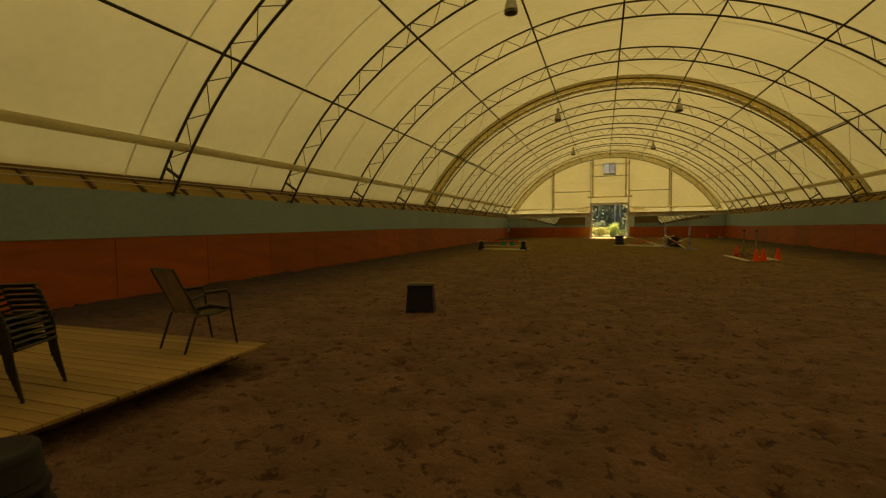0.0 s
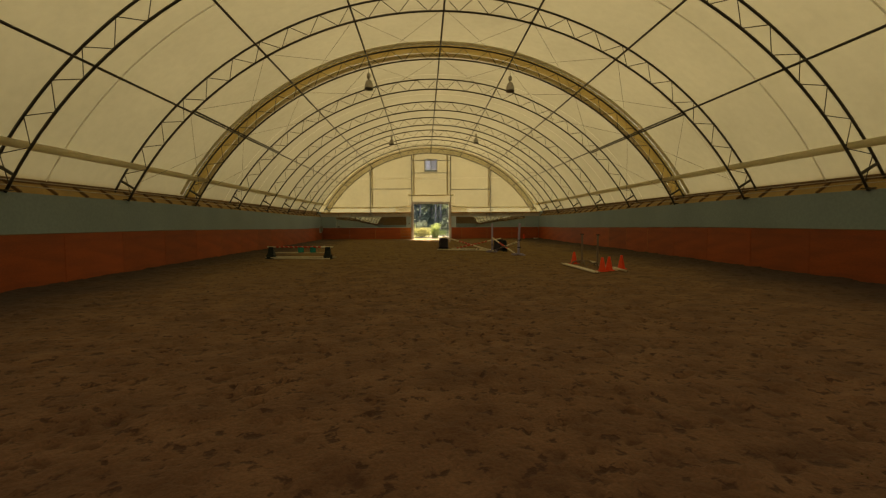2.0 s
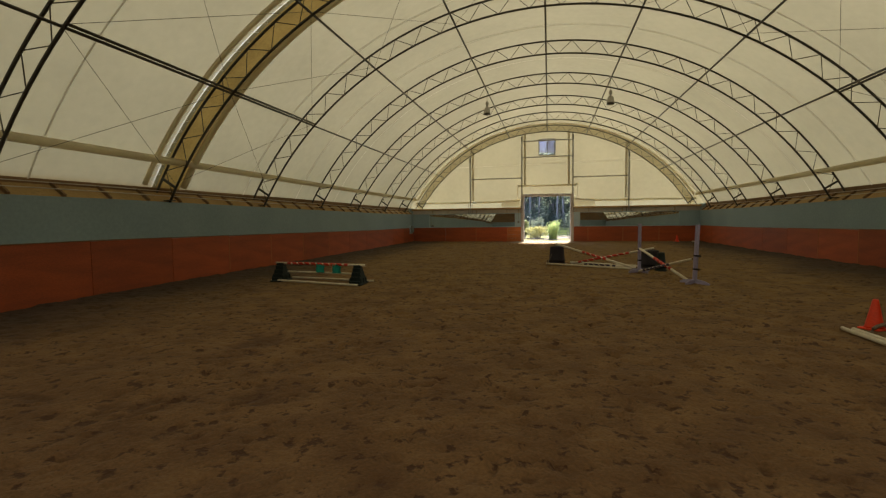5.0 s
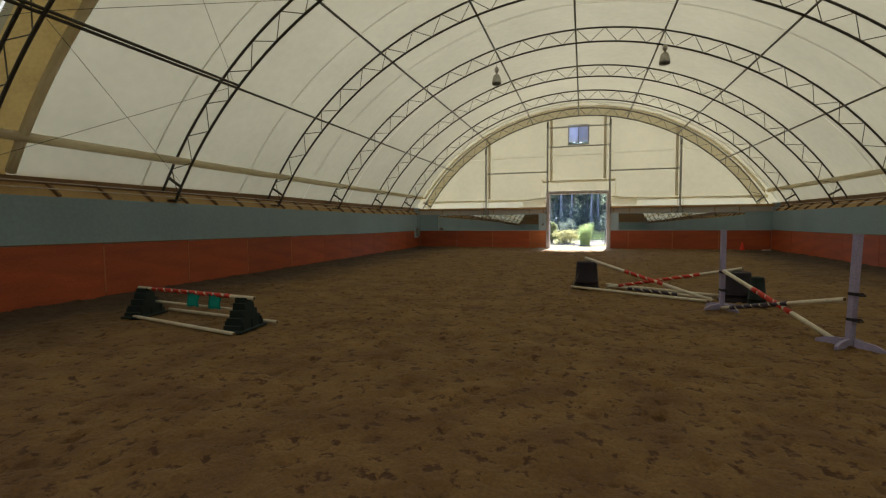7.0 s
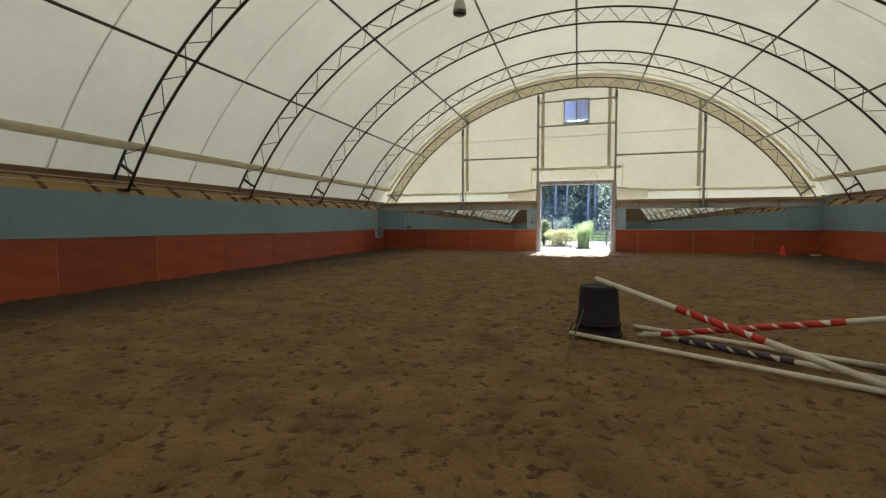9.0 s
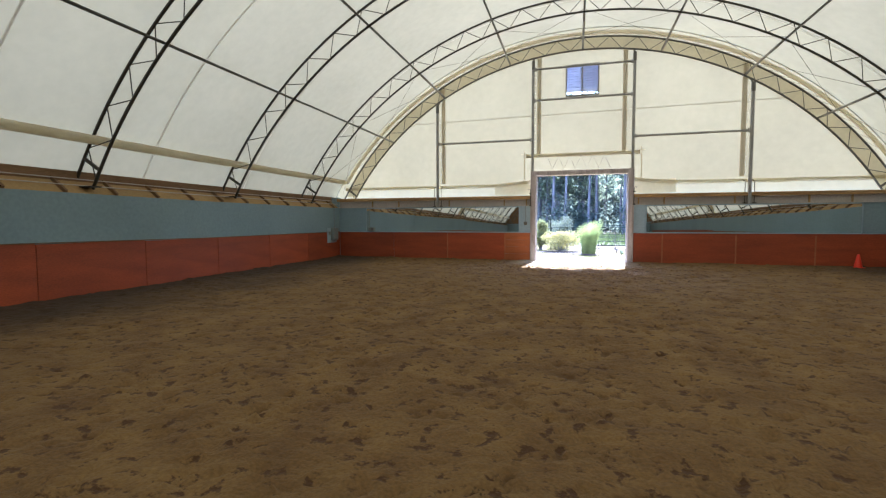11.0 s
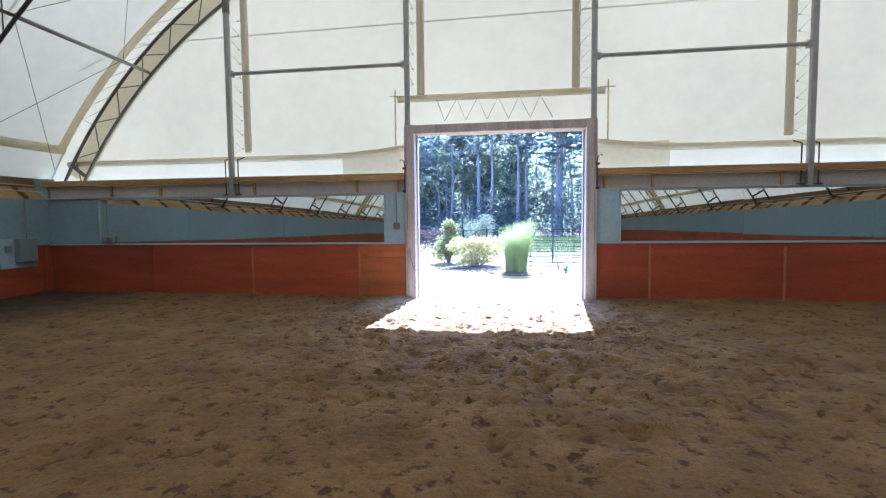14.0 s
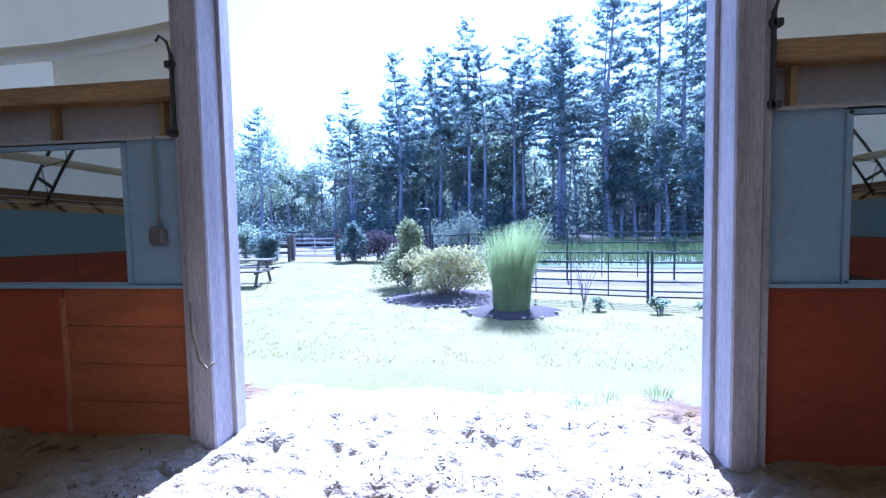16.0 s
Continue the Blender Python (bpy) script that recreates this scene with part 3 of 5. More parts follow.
for a, b, y, y_far in [(*ab, *yy) for ab in zip(PUR, PUR[1:]) for yy in ((TRUSS[3], TRUSS[4]), (TRUSS[4], TRUSS[5]), (TRUSS[9], Y_NORTH))]:
    for p, q in ((a, b), (b, a)):
        bm = bmesh.new()
        tube(bm, [on_arc(ARC_R + 0.1, p, y), on_arc(ARC_R + 0.1, q, y_far)], 0.006, 5)
        solid("brace_cable", bm, M_STEEL, "thin steel brace cable crossing a roof bay", "cable", "brace cables")


# ---- long side walls ----
def build_side(name, side):
    ends = [Y_SOUTH - 0.3, *RISE_YS[1:-1], Y_NORTH + 0.8]
    wall = solid(name, run(bmesh.new(), block(side * HALF, side * (HALF + 0.2), -0.2, WALL_TOP), ends), M_BLUE,
                 "grey-blue painted timber wall above red kickboards", "wall", kind="structure")
    # sloping ledge from the wall top out to the beam
    d = Vector((0.46, 0, 0.36))
    n = Vector((-d.z, 0, d.x)).normalized() * 0.02
    ang = math.atan2(d.z, d.x) * side
    foot = Vector((0.02, 0, -0.01))
    outline = [(side * (HALF + q.x), WALL_TOP + q.z) for q in (foot, foot + d, foot + d - n, foot - n)]
    part("ledge", run(bmesh.new(), outline, RISE_YS), M_SOFFIT, wall, "tan plywood ledge with dark ribs")
    bm = bmesh.new()
    box(bm, (0, 0, 0), (d.length + 0.04, 0.065, 0.10), bevel=0.006)
    rib = mesh_of(bm, "rib", M_TIMBER)
    y = Y_SOUTH + 0.5
    while y < Y_NORTH - 0.2:
        o = part("rib", rib, None, wall)
        o.matrix_basis = Matrix.Translation((side * (HALF + 0.24), y, WALL_TOP + 0.20 + rise(y))) @ Matrix.Rotation(-ang, 4, "Y")
        y += 1.22
    for k, zz in ((0.10, 0.19), (0.30, 0.35)):
        bm = bmesh.new()
        tube(bm, [(side * (HALF + k), y, WALL_TOP + zz + rise(y)) for y in RISE_YS], 0.014, 6)
        part("rail", bm, M_WEB, wall)
    part("top_beam", run(bmesh.new(), block(side * (HALF + 0.42), side * (HALF + 0.66), 2.68, 2.945), [Y_SOUTH - 0.3, *RISE_YS[1:-1], Y_NORTH + 0.3]), M_TIMBER, wall, "dark brown timber beam under the roof edge")
    # kickboards, their feet buried in the sand
    bm = bmesh.new()
    box(bm, (0, 0, -0.12), (0.03, PANEL - 0.014, RED_TOP + 0.24), bevel=0.004)
    board = mesh_of(bm, "kick_panel", M_RED)
    strip = mesh_of(box(bmesh.new(), (0, 0, 0), (0.008, 0.03, RED_TOP - 0.06)), "joint_batten", M_BATTEN)
    y = 40.45 + PANEL / 2 - 17 * PANEL
    while y < Y_NORTH:
        if y + PANEL / 2 <= Y_NORTH and y - PANEL / 2 >= Y_SOUTH:
            o = part("kick_panel", board, None, wall)
            o.matrix_basis = pose(side * (HALF - 0.016 + 0.003 * random.random()), y, RED_TOP / 2 + 1.3 * rise(y))
            if not 32.0 < y < 44.0:
                y += PANEL
                continue
            o = part("joint_batten", strip, None, wall)
            o.matrix_basis = pose(side * (HALF - 0.034), y - PANEL / 2, RED_TOP / 2 - 0.02 + 1.3 * rise(y))
        y += PANEL
    gap0 = 40.45 + PANEL * 6
    for y0, y1 in ((gap0, Y_NORTH - 0.02), (Y_SOUTH, 40.45 - 17 * PANEL)):
        if y1 - y0 > 0.05:
            bm = bmesh.new()
            box(bm, (side * (HALF - 0.015), (y0 + y1) / 2, RED_TOP / 2 + 1.3 * rise(y0)), (0.03, y1 - y0 - 0.01, RED_TOP), bevel=0.004)
            part("kick_panel", bm, M_RED, wall)
    bm = bmesh.new()
    rows = [[bm.verts.new((side * x, y, RED_TOP + 1.3 * rise(y) + z)) for x, z in ((HALF - 0.045, 0.001), (HALF + 0.005, 0.001), (HALF + 0.005, 0.023), (HALF - 0.045, 0.023))] for y in RISE_YS]
    for q, r in zip(rows, rows[1:]):
        for j in range(4):
            bm.faces.new((q[j], q[(j + 1) % 4], r[(j + 1) % 4], r[j]))
    part("cap_rail", bm, M_TIMBER, wall)
    return wall


build_side("wall_west", -1)
build_side("wall_east", 1)


# ---- gable walls ----
def gable_sheet(y, door):
    """Membrane from the beam up to the arch, cut out over the door."""
    r = FAB_R + 0.03
    verts, faces = [], []
    cols = [-12.2 + 24.4 * i / 76 for i in range(77)]
    cols = sorted({round(c, 3) for c in cols} | {-2.0, 2.0, -0.66, 0.66})
    for c0, c1 in zip(cols, cols[1:]):
        mid = (c0 + c1) / 2
        z0 = 3.95 if door and abs(mid) < 2.0 else SILL - 0.02
        tops = [ARC_Z + math.sqrt(max(r * r - c * c, 0.01)) for c in (c0, c1)]
        if max(tops) <= z0:
            continue
        tops = [max(q, z0 + 0.001) for q in tops]
        spans = [(z0, tops[0], tops[1])]
        if door and abs(mid) < 0.66:
            spans = [(z0, 7.12, 7.12), (8.39, tops[0], tops[1])]
        for a, t0, t1 in spans:
            k = len(verts)
            verts += [(c0, y, a), (c1, y, a), (c1, y, t1), (c0, y, t0)]
            faces.append((k, k + 1, k + 2, k + 3))
    return verts, faces


def build_north():
    y = Y_NORTH
    wall = None
    for side in (-1, 1):
        bm = bmesh.new()
        x0, x1 = side * 2.04, side * (HALF + 0.2)
        box(bm, ((x0 + x1) / 2, y + 0.1, WALL_TOP / 2), (abs(x1 - x0), 0.2, WALL_TOP))
        if wall is None:
            wall = solid("wall_north", bm, M_BLUE_LIT, "pale blue end wall with red kickboards and mirrors", "wall", kind="structure")
        else:
            part("wall_half", bm, M_BLUE_LIT, wall)
        bm = bmesh.new()
        box(bm, (side * (HALF + 0.53), y + 0.12, 1.46), (1.02, 0.2, 2.92))
        part("corner_board", bm, M_BLUE_LIT, wall)
        # brighter painted upright pieces beside the door
        bm = bmesh.new()
        box(bm, (side * 2.31, y - 0.012, (RED_TOP + WALL_TOP) / 2 + 0.02), (0.5, 0.022, WALL_TOP - RED_TOP - 0.02), bevel=0.003)
        part("painted_board", bm, M_BLUEP, wall, "pale blue painted board")
        # kickboards
        edges = [2.06, 3.2, 5.84, 8.48, HALF - 0.04]
        for e0, e1 in zip(edges, edges[1:]):
            plank = e0 < 3 and side < 0
            if plank:
                for k in range(4):
                    bm = bmesh.new()
                    h = RED_TOP / 4
                    box(bm, (side * (e0 + e1) / 2, y - 0.016, h * (k + 0.5)), (e1 - e0 - 0.01, 0.03, h - 0.005), bevel=0.003)
                    part("kick_plank", bm, M_REDPLANK, wall, "red stained plank")
            else:
                bm = bmesh.new()
                box(bm, (side * (e0 + e1) / 2, y - 0.016, RED_TOP / 2), (e1 - e0 - 0.014, 0.03, RED_TOP), bevel=0.004)
                part("kick_panel", bm, M_RED, wall)
            if 3 < e1 < (6.5 if side < 0 else 11):
                bm = bmesh.new()
                box(bm, (side * e1, y - 0.036, RED_TOP / 2 - 0.03), (0.05, 0.012, RED_TOP - 0.1), bevel=0.003)
                part("batten", bm, M_BATTEN, wall, "worn pale batten over a joint")
        bm = bmesh.new()
        box(bm, (side * (2.06 + HALF) / 2, y - 0.03, RED_TOP + 0.012), (HALF - 2.06, 0.06, 0.026), bevel=0.004)
        part("cap_rail", bm, M_BLUEP, wall)
        # the beam over the wall
        b0, b1 = 2.1, HALF + 0.1
        bm = bmesh.new()
        box(bm, (side * (b0 + b1) / 2, y + 0.06, SILL - 0.07), (b1 - b0, 0.24, 0.14), bevel=0.008)
        part("top_beam", bm, M_PLATE, wall, "brown timber plate on the beam")
        bm = bmesh.new()
        box(bm, (side * (b0 + b1) / 2, y + 0.1, WALL_TOP + 0.165), (b1 - b0, 0.02, 0.28))
        part("beam_web", bm, M_WEB, wall, "grey painted beam side with stiffeners")
        bm = bmesh.new()
        box(bm, (side * (b0 + b1) / 2, y + 0.03, WALL_TOP + 0.012), (b1 - b0, 0.16, 0.022))
        part("beam_flange", bm, M_WEB, wall)
        for xs in (2.28, 3.25, 5.78, 8.25, 9.6):
            bm = bmesh.new()
            box(bm, (side * xs, y + 0.06, 2.565), (0.045, 0.07, 0.27))
            part("stiffener", bm, M_SOFFIT, wall)
    return wall


wall_north = build_north()


def build_gable(y, sign, door):
    v, f = gable_sheet(y + sign * 0.55, door)
    sheet = tagged(new("gable_membrane", quads("gable_membrane", v, f, M_FABRIC)), "white translucent membrane filling the gable end", "fabric wall", kind="structure")
    # the beige band that closes the arch
    verts, faces = [], []
    n = 80
    a = reach(GABLE_R, 2.8, GABLE_Z)
    for j in range(n + 1):
        th = -a + 2 * a * j / n
        verts += [on_arc(GABLE_R - 0.01, th, y + sign * 0.46, GABLE_Z), on_arc(GABLE_R + GABLE_DEPTH + 0.05, th, y + sign * 0.46, GABLE_Z)]
    for j in range(n):
        faces.append((2 * j, 2 * j + 1, 2 * j + 3, 2 * j + 2))
    part("arch_band", quads("arch_band", verts, faces, M_FABRIC2, True), None, sheet, "beige membrane band behind the arch truss")
    a = reach(13.04, 3.60)
    bm = bmesh.new()
    tube(bm, [on_arc(13.04, -a + 2 * a * j / 60, y) for j in range(61)], 0.08, 8)
    part("arch_sleeve", bm, M_SLEEVE, sheet, smooth=True)
    bm = bmesh.new()
    tube(bm, [on_arc(12.97 if j % 2 else GABLE_R + GABLE_DEPTH, -a + 0.06 + 2 * (a - 0.06) * j / 110, y + sign * (0.04 if j % 2 else 0.33), ARC_Z if j % 2 else GABLE_Z) for j in range(111)], 0.007, 4)
    part("arch_lacing", bm, M_STEELM, sheet, "zigzag lacing cord along the arch")
    yy = y + sign * 0.5
    # sleeves
    for x0, x1, z in ((-11.2, -2.1, 3.33), (2.1, 11.2, 3.33), (-2.35, 2.35, 4.62)):
        bm = bmesh.new()
        lift = 0.17 if z < 4 else 0.0
        k0, k1 = (0.0, lift) if x0 < -3 else (lift, 0.0)
        xs = [x0 + (x1 - x0) * q / 12 for q in range(13)]
        tube(bm, [(xx, yy, z + max(0.0, 1 - abs(abs(xx) - 2.1) / 1.9) ** 1.5 * (k0 + k1)) for xx in xs], 0.075, 10)
        part("sleeve", bm, M_FABRIC2, sheet, "beige fabric sleeve laced to the frame", True)
    for x, z0, z1 in ((-6.16, 3.5, 7.9), (6.12, 3.5, 7.9), (-1.80, 4.7, 8.9), (1.72, 4.7, 8.9)):
        bm = bmesh.new()
        box(bm, (x, yy, (z0 + z1) / 2), (0.17, 0.1, z1 - z0), bevel=0.03)
        part("upright_sleeve", bm, M_SLEEVE, sheet, "beige upright fabric sleeve")
    v2 = [(x0, y + sign * 0.53, z) for x0, x1 in ((-3.75, -2.06), (2.06, 3.75)) for x0, z in ((x0, 2.9), (x1, 2.9), (x1, 3.5), (x0, 3.4))]
    part("patch", quads("patch", v2, [(0, 1, 2, 3), (4, 5, 6, 7)], M_FABRIC2), None, sheet, "doubled membrane patch beside the door")
    v2 = [(-10.0, y + sign * 0.54, 6.28), (10.0, y + sign * 0.54, 6.48), (10.0, y + sign * 0.54, 6.515), (-10.0, y + sign * 0.54, 6.315)]
    part("gable_seam", quads("gable_seam", v2, [(0, 1, 2, 3)], M_SEAM), None, sheet)
    for s in (-1, 1):
        bm = bmesh.new()
        tube(bm, [(s * 2.42, yy, 3.5), (s * 2.42, yy, 4.85)], 0.018, 6)
        tube(bm, [(s * 2.28, yy, 4.7), (s * 2.56, yy, 4.7)], 0.014, 6)
        part("guide_pipe", bm, M_FABRIC2, sheet)
    return sheet


gable = build_gable(Y_NORTH, 1, True)
# Opaque boarding added unseen at the south gable, to keep that end darker.
v, f = gable_sheet(Y_SOUTH - 0.4, False)
tagged(new("gable_light_block", quads("gable_light_block", v, f, M_TIMBER)), "unseen dark boarding added to block light at the south gable", "gable wall", kind="structure")
# the closed end behind
solid("wall_south", box(bmesh.new(), (0, Y_SOUTH - 0.1, SILL / 2), (2 * HALF + 2.2, 0.2, SILL)), M_BLUE, "grey-blue painted end wall", "wall", kind="structure")
bm = bmesh.new()
box(bm, (0, Y_SOUTH + 0.02, RED_TOP / 2), (2 * HALF - 0.1, 0.03, RED_TOP))
solid("kickboard", bm, M_RED, "red stained plywood kickboard", "kickboard", kind="structure")


CLIP = mesh_of(box(bmesh.new(), (0, 0, 0), (0.045, 0.03, 0.04), bevel=0.008), "clip", M_CLIP)


def gable_frame():
    y = Y_NORTH
    for x in (-6.3, -2.02, 2.02, 6.25):
        top = GABLE_Z + math.sqrt(GABLE_R ** 2 - x * x) - 0.24
        p = thing("gable_post", "galvanised square steel post laced to the gable membrane", "post", pose(x, y - 0.02, WALL_TOP if abs(x) > 3 else 0), "gable posts")
        z0 = WALL_TOP if abs(x) > 3 else 3.9
        bm = bmesh.new()
        box(bm, (0, 0, (z0 + top) / 2 - p.location.z), (0.11, 0.1, top - z0), bevel=0.008)
        shaft = part("shaft", bm, M_STEELG, p)
        bm = bmesh.new()
        up = top - p.location.z
        box(bm, (0, 0, up - 0.18), (0.125, 0.115, 0.36), bevel=0.006)
        tube(bm, [(0, 0.02, up - 0.04), (0, 0.37, up + 0.22)], 0.035, 6)
        part("head_bracket", bm, M_STEELM, shaft, "dark steel bracket to the arch")
        bm = bmesh.new()
        lo = 3.4 if abs(x) > 3 else 4.75
        pts = []
        k = 0
        z = lo
        while z < top - 0.2:
            pts.append(((0.24 if x == 2.02 else 0.06) * (1 if x < 0 else -1) * (k % 2), 0.06 + 0.36 * (k % 2), z - p.location.z))
            z += 0.17
            k += 1
        tube(bm, pts, 0.006, 4)
        part("lacing", bm, M_LAMP, shaft, "pale zigzag lacing cord")
        for q in pts[1::2]:
            o = part("clip", CLIP, None, shaft, "white lacing clip")
            o.matrix_basis = pose(q[0], q[1] - 0.02, q[2])
        if abs(x) > 3:
            for dx in (-0.16, 0.16):
                bm = bmesh.new()
                tube(bm, [(dx, 0, 0.02), (dx, 0, 0.85)], 0.014, 6)
                tube(bm, [(dx, 0, 0.85), (dx, 0.3, 0.95)], 0.014, 6)
                box(bm, (dx, 0, 0.03), (0.12, 0.1, 0.03))
                part("tie_rod", bm, M_STEEL, shaft)
    for x0, x1, z in ((-6.25, -2.07, 5.25), (2.07, 6.2, 5.2), (-1.97, 1.97, 6.90), (-1.97, 1.97, 8.20)):
        bm = bmesh.new()
        tube(bm, [(x0, y - 0.02, z), (x1, y - 0.02, z)], 0.045, 8)
        for xe in (x0, x1):
            box(bm, (xe + (0.04 if xe == x0 else -0.04), y - 0.02, z), (0.08, 0.12, 0.13))
        solid("girt", bm, M_STEELG, "grey steel pipe girt between gable posts", "girt", "gable girts")
    # louvred vent
    v = thing("louvre_vent", "blue-grey louvred vent in a metal frame high in the gable", "vent", pose(0, y + 0.5, 7.12))
    for x in (-0.66, 0.0, 0.66):
        bm = bmesh.new()
        box(bm, (x, 0, 0.635), (0.05, 0.16, 1.27))
        part("frame_upright", bm, M_STEELG, v)
    for z in (0.0, 1.27):
        bm = bmesh.new()
        box(bm, (0, 0, z), (1.37, 0.16, 0.05))
        part("frame_rail", bm, M_STEELG, v)
    bm = bmesh.new()
    box(bm, (0, 0, 0), (0.61, 0.15, 0.012), Matrix.Rotation(radians(-50), 4, "X"))
    slat = mesh_of(bm, "slat", M_LOUVRE)
    for x in (-0.33, 0.33):
        for k in range(10):
            o = part("slat", slat, None, v)
            o.matrix_basis = pose(x, 0.03, 0.22 + k * 0.106, 9 if x < 0 else 0)


gable_frame()


def lace_header():
    bm = bmesh.new()
    pts = []
    for k in range(12):
        pts.append((-1.42 + k * 0.235, Y_NORTH + (0.02 if k % 2 else 0.42), 3.98 if k % 2 else 4.56))
    tube(bm, pts, 0.013, 5)
    solid("lacing_cord", bm, M_JAMB, "pale zigzag cord lacing the membrane above the door", "cord")


lace_header()


def build_door():
    d = thing("door_1", "tall open doorway framed in weathered grey timber", "doorway", pose(0, Y_NORTH, 0), kind="structure")
    for s in (-1, 1):
        bm = bmesh.new()
        box(bm, (s * 1.95, 0.1, 1.94), (0.18, 0.42, 3.92), bevel=0.012)
        jamb = part("jamb", bm, M_JAMB, d, "weathered timber jamb")
        bm = bmesh.new()
        box(bm, (s * 1.845, 0.2, 1.85), (0.035, 0.14, 3.7), bevel=0.005)
        part("stop", bm, M_JAMB, jamb)
        bm = bmesh.new()
        box(bm, (s * 2.07, -0.06, 1.95), (0.05, 0.05, 3.9), bevel=0.005)
        part("edge_trim", bm, M_JAMB, jamb)
    bm = bmesh.new()
    box(bm, (0, 0.1, 3.795), (3.72, 0.4, 0.19), bevel=0.012)
    part("header", bm, M_JAMB, d, "weathered timber header")


build_door()


def door_bracket(side):
    """Bent steel hook where the beam meets the jamb."""
    t = thing("door_bracket", "dark bent steel bracket between beam and door jamb", "bracket", pose(side * 2.085, Y_NORTH - 0.09, 2.40), "door brackets")
    bm = bmesh.new()
    box(bm, (0, 0, 0.31), (0.025, 0.04, 0.62), bevel=0.004)
    part("strap", bm, M_STEEL, t)
    bm = bmesh.new()
    tube(bm, [(0, 0, 0.58), (side * 0.02, -0.02, 0.70), (side * 0.07, -0.03, 0.74), (side * 0.10, -0.03, 0.70)], 0.011, 6)
    part("hook", bm, M_STEEL, t, smooth=True)
    for z in (0.03, 0.54):
        bm = bmesh.new()
        box(bm, (side * 0.015, 0.01, z), (0.08, 0.06, 0.05), bevel=0.006)
        part("plate", bm, M_STEEL, t)


door_bracket(-1)
door_bracket(1)


def build_mirrors():
    y = Y_NORTH - 0.028
    for s in (-1, 1):
        m = thing("wall_mirror", "long frameless arena mirror above the kickboard", "mirror", pose(s * 6.24, y, 1.82), "arena mirrors")
        for k in range(3):
            w = 7.28 / 3
            bm = bmesh.new()
            box(bm, ((k - 1) * w, 0.006, 0), (w - 0.006, 0.006, 1.07))
            o = part("mirror_pane", bm, M_MIRROR, m)
            o.matrix_basis = pose(0, 0, 0, -0.62 - 0.07 * k, 0, 0.08 * (k - 1))
        bm = bmesh.new()
        box(bm, (0, 0, 0.552), (7.34, 0.03, 0.03))
        part("top_strip", bm, M_BLUEP, m)
        bm = bmesh.new()
        box(bm, (0, 0, -0.55), (7.34, 0.03, 0.03))
        part("bottom_strip", bm, M_BLUEP, m)
        for e in (-3.66, 3.66):
            bm = bmesh.new()
            box(bm, (e, 0, 0), (0.03, 0.03, 1.13))
            part("side_strip", bm, M_BLUEP, m)


build_mirrors()


# ---- lamps under the roof ----
def build_lamp(m):
    t = thing("bay_lamp", "grey bell-shaped high bay lamp hung from a purlin", "lamp", m, "bay lamps")
    bm = bmesh.new()
    tube(bm, [(0, 0, 0.72), (0, 0, 1.34)], 0.008, 5)
    part("hanger", bm, M_STEEL, t)
    bm = bmesh.new()
    lathe(bm, [(0.02, 0.75), (0.055, 0.73), (0.085, 0.67), (0.09, 0.57), (0.065, 0.52), (0.035, 0.50), (0.035, 0.44)], 16)
    part("ballast", bm, M_LAMP, t, smooth=True)
    bm = bmesh.new()
    lathe(bm, [(0.035, 0.46), (0.10, 0.43), (0.145, 0.35), (0.17, 0.24), (0.195, 0.13), (0.20, 0.10), (0.15, 0.10)], 18)
    reflector = part("reflector", bm, M_LAMP, t, smooth=True)
    bm = bmesh.new()
    lathe(bm, [(0.192, 0.095), (0.19, 0.03), (0.15, 0.01), (0.05, 0.0)], 18)
    part("lens", bm, M_LAMPDK, reflector, "dark unlit glass lens", True)
    return t


first_lamp = build_lamp(pose(-3.14, 14.4, 7.56))
for x, y in ((3.14, 14.4), (-3.14, 28.75), (3.14, 28.95), (-3.14, 43.2), (3.14, 42.6)):
    copy_thing(first_lamp, pose(x, y, 7.54))


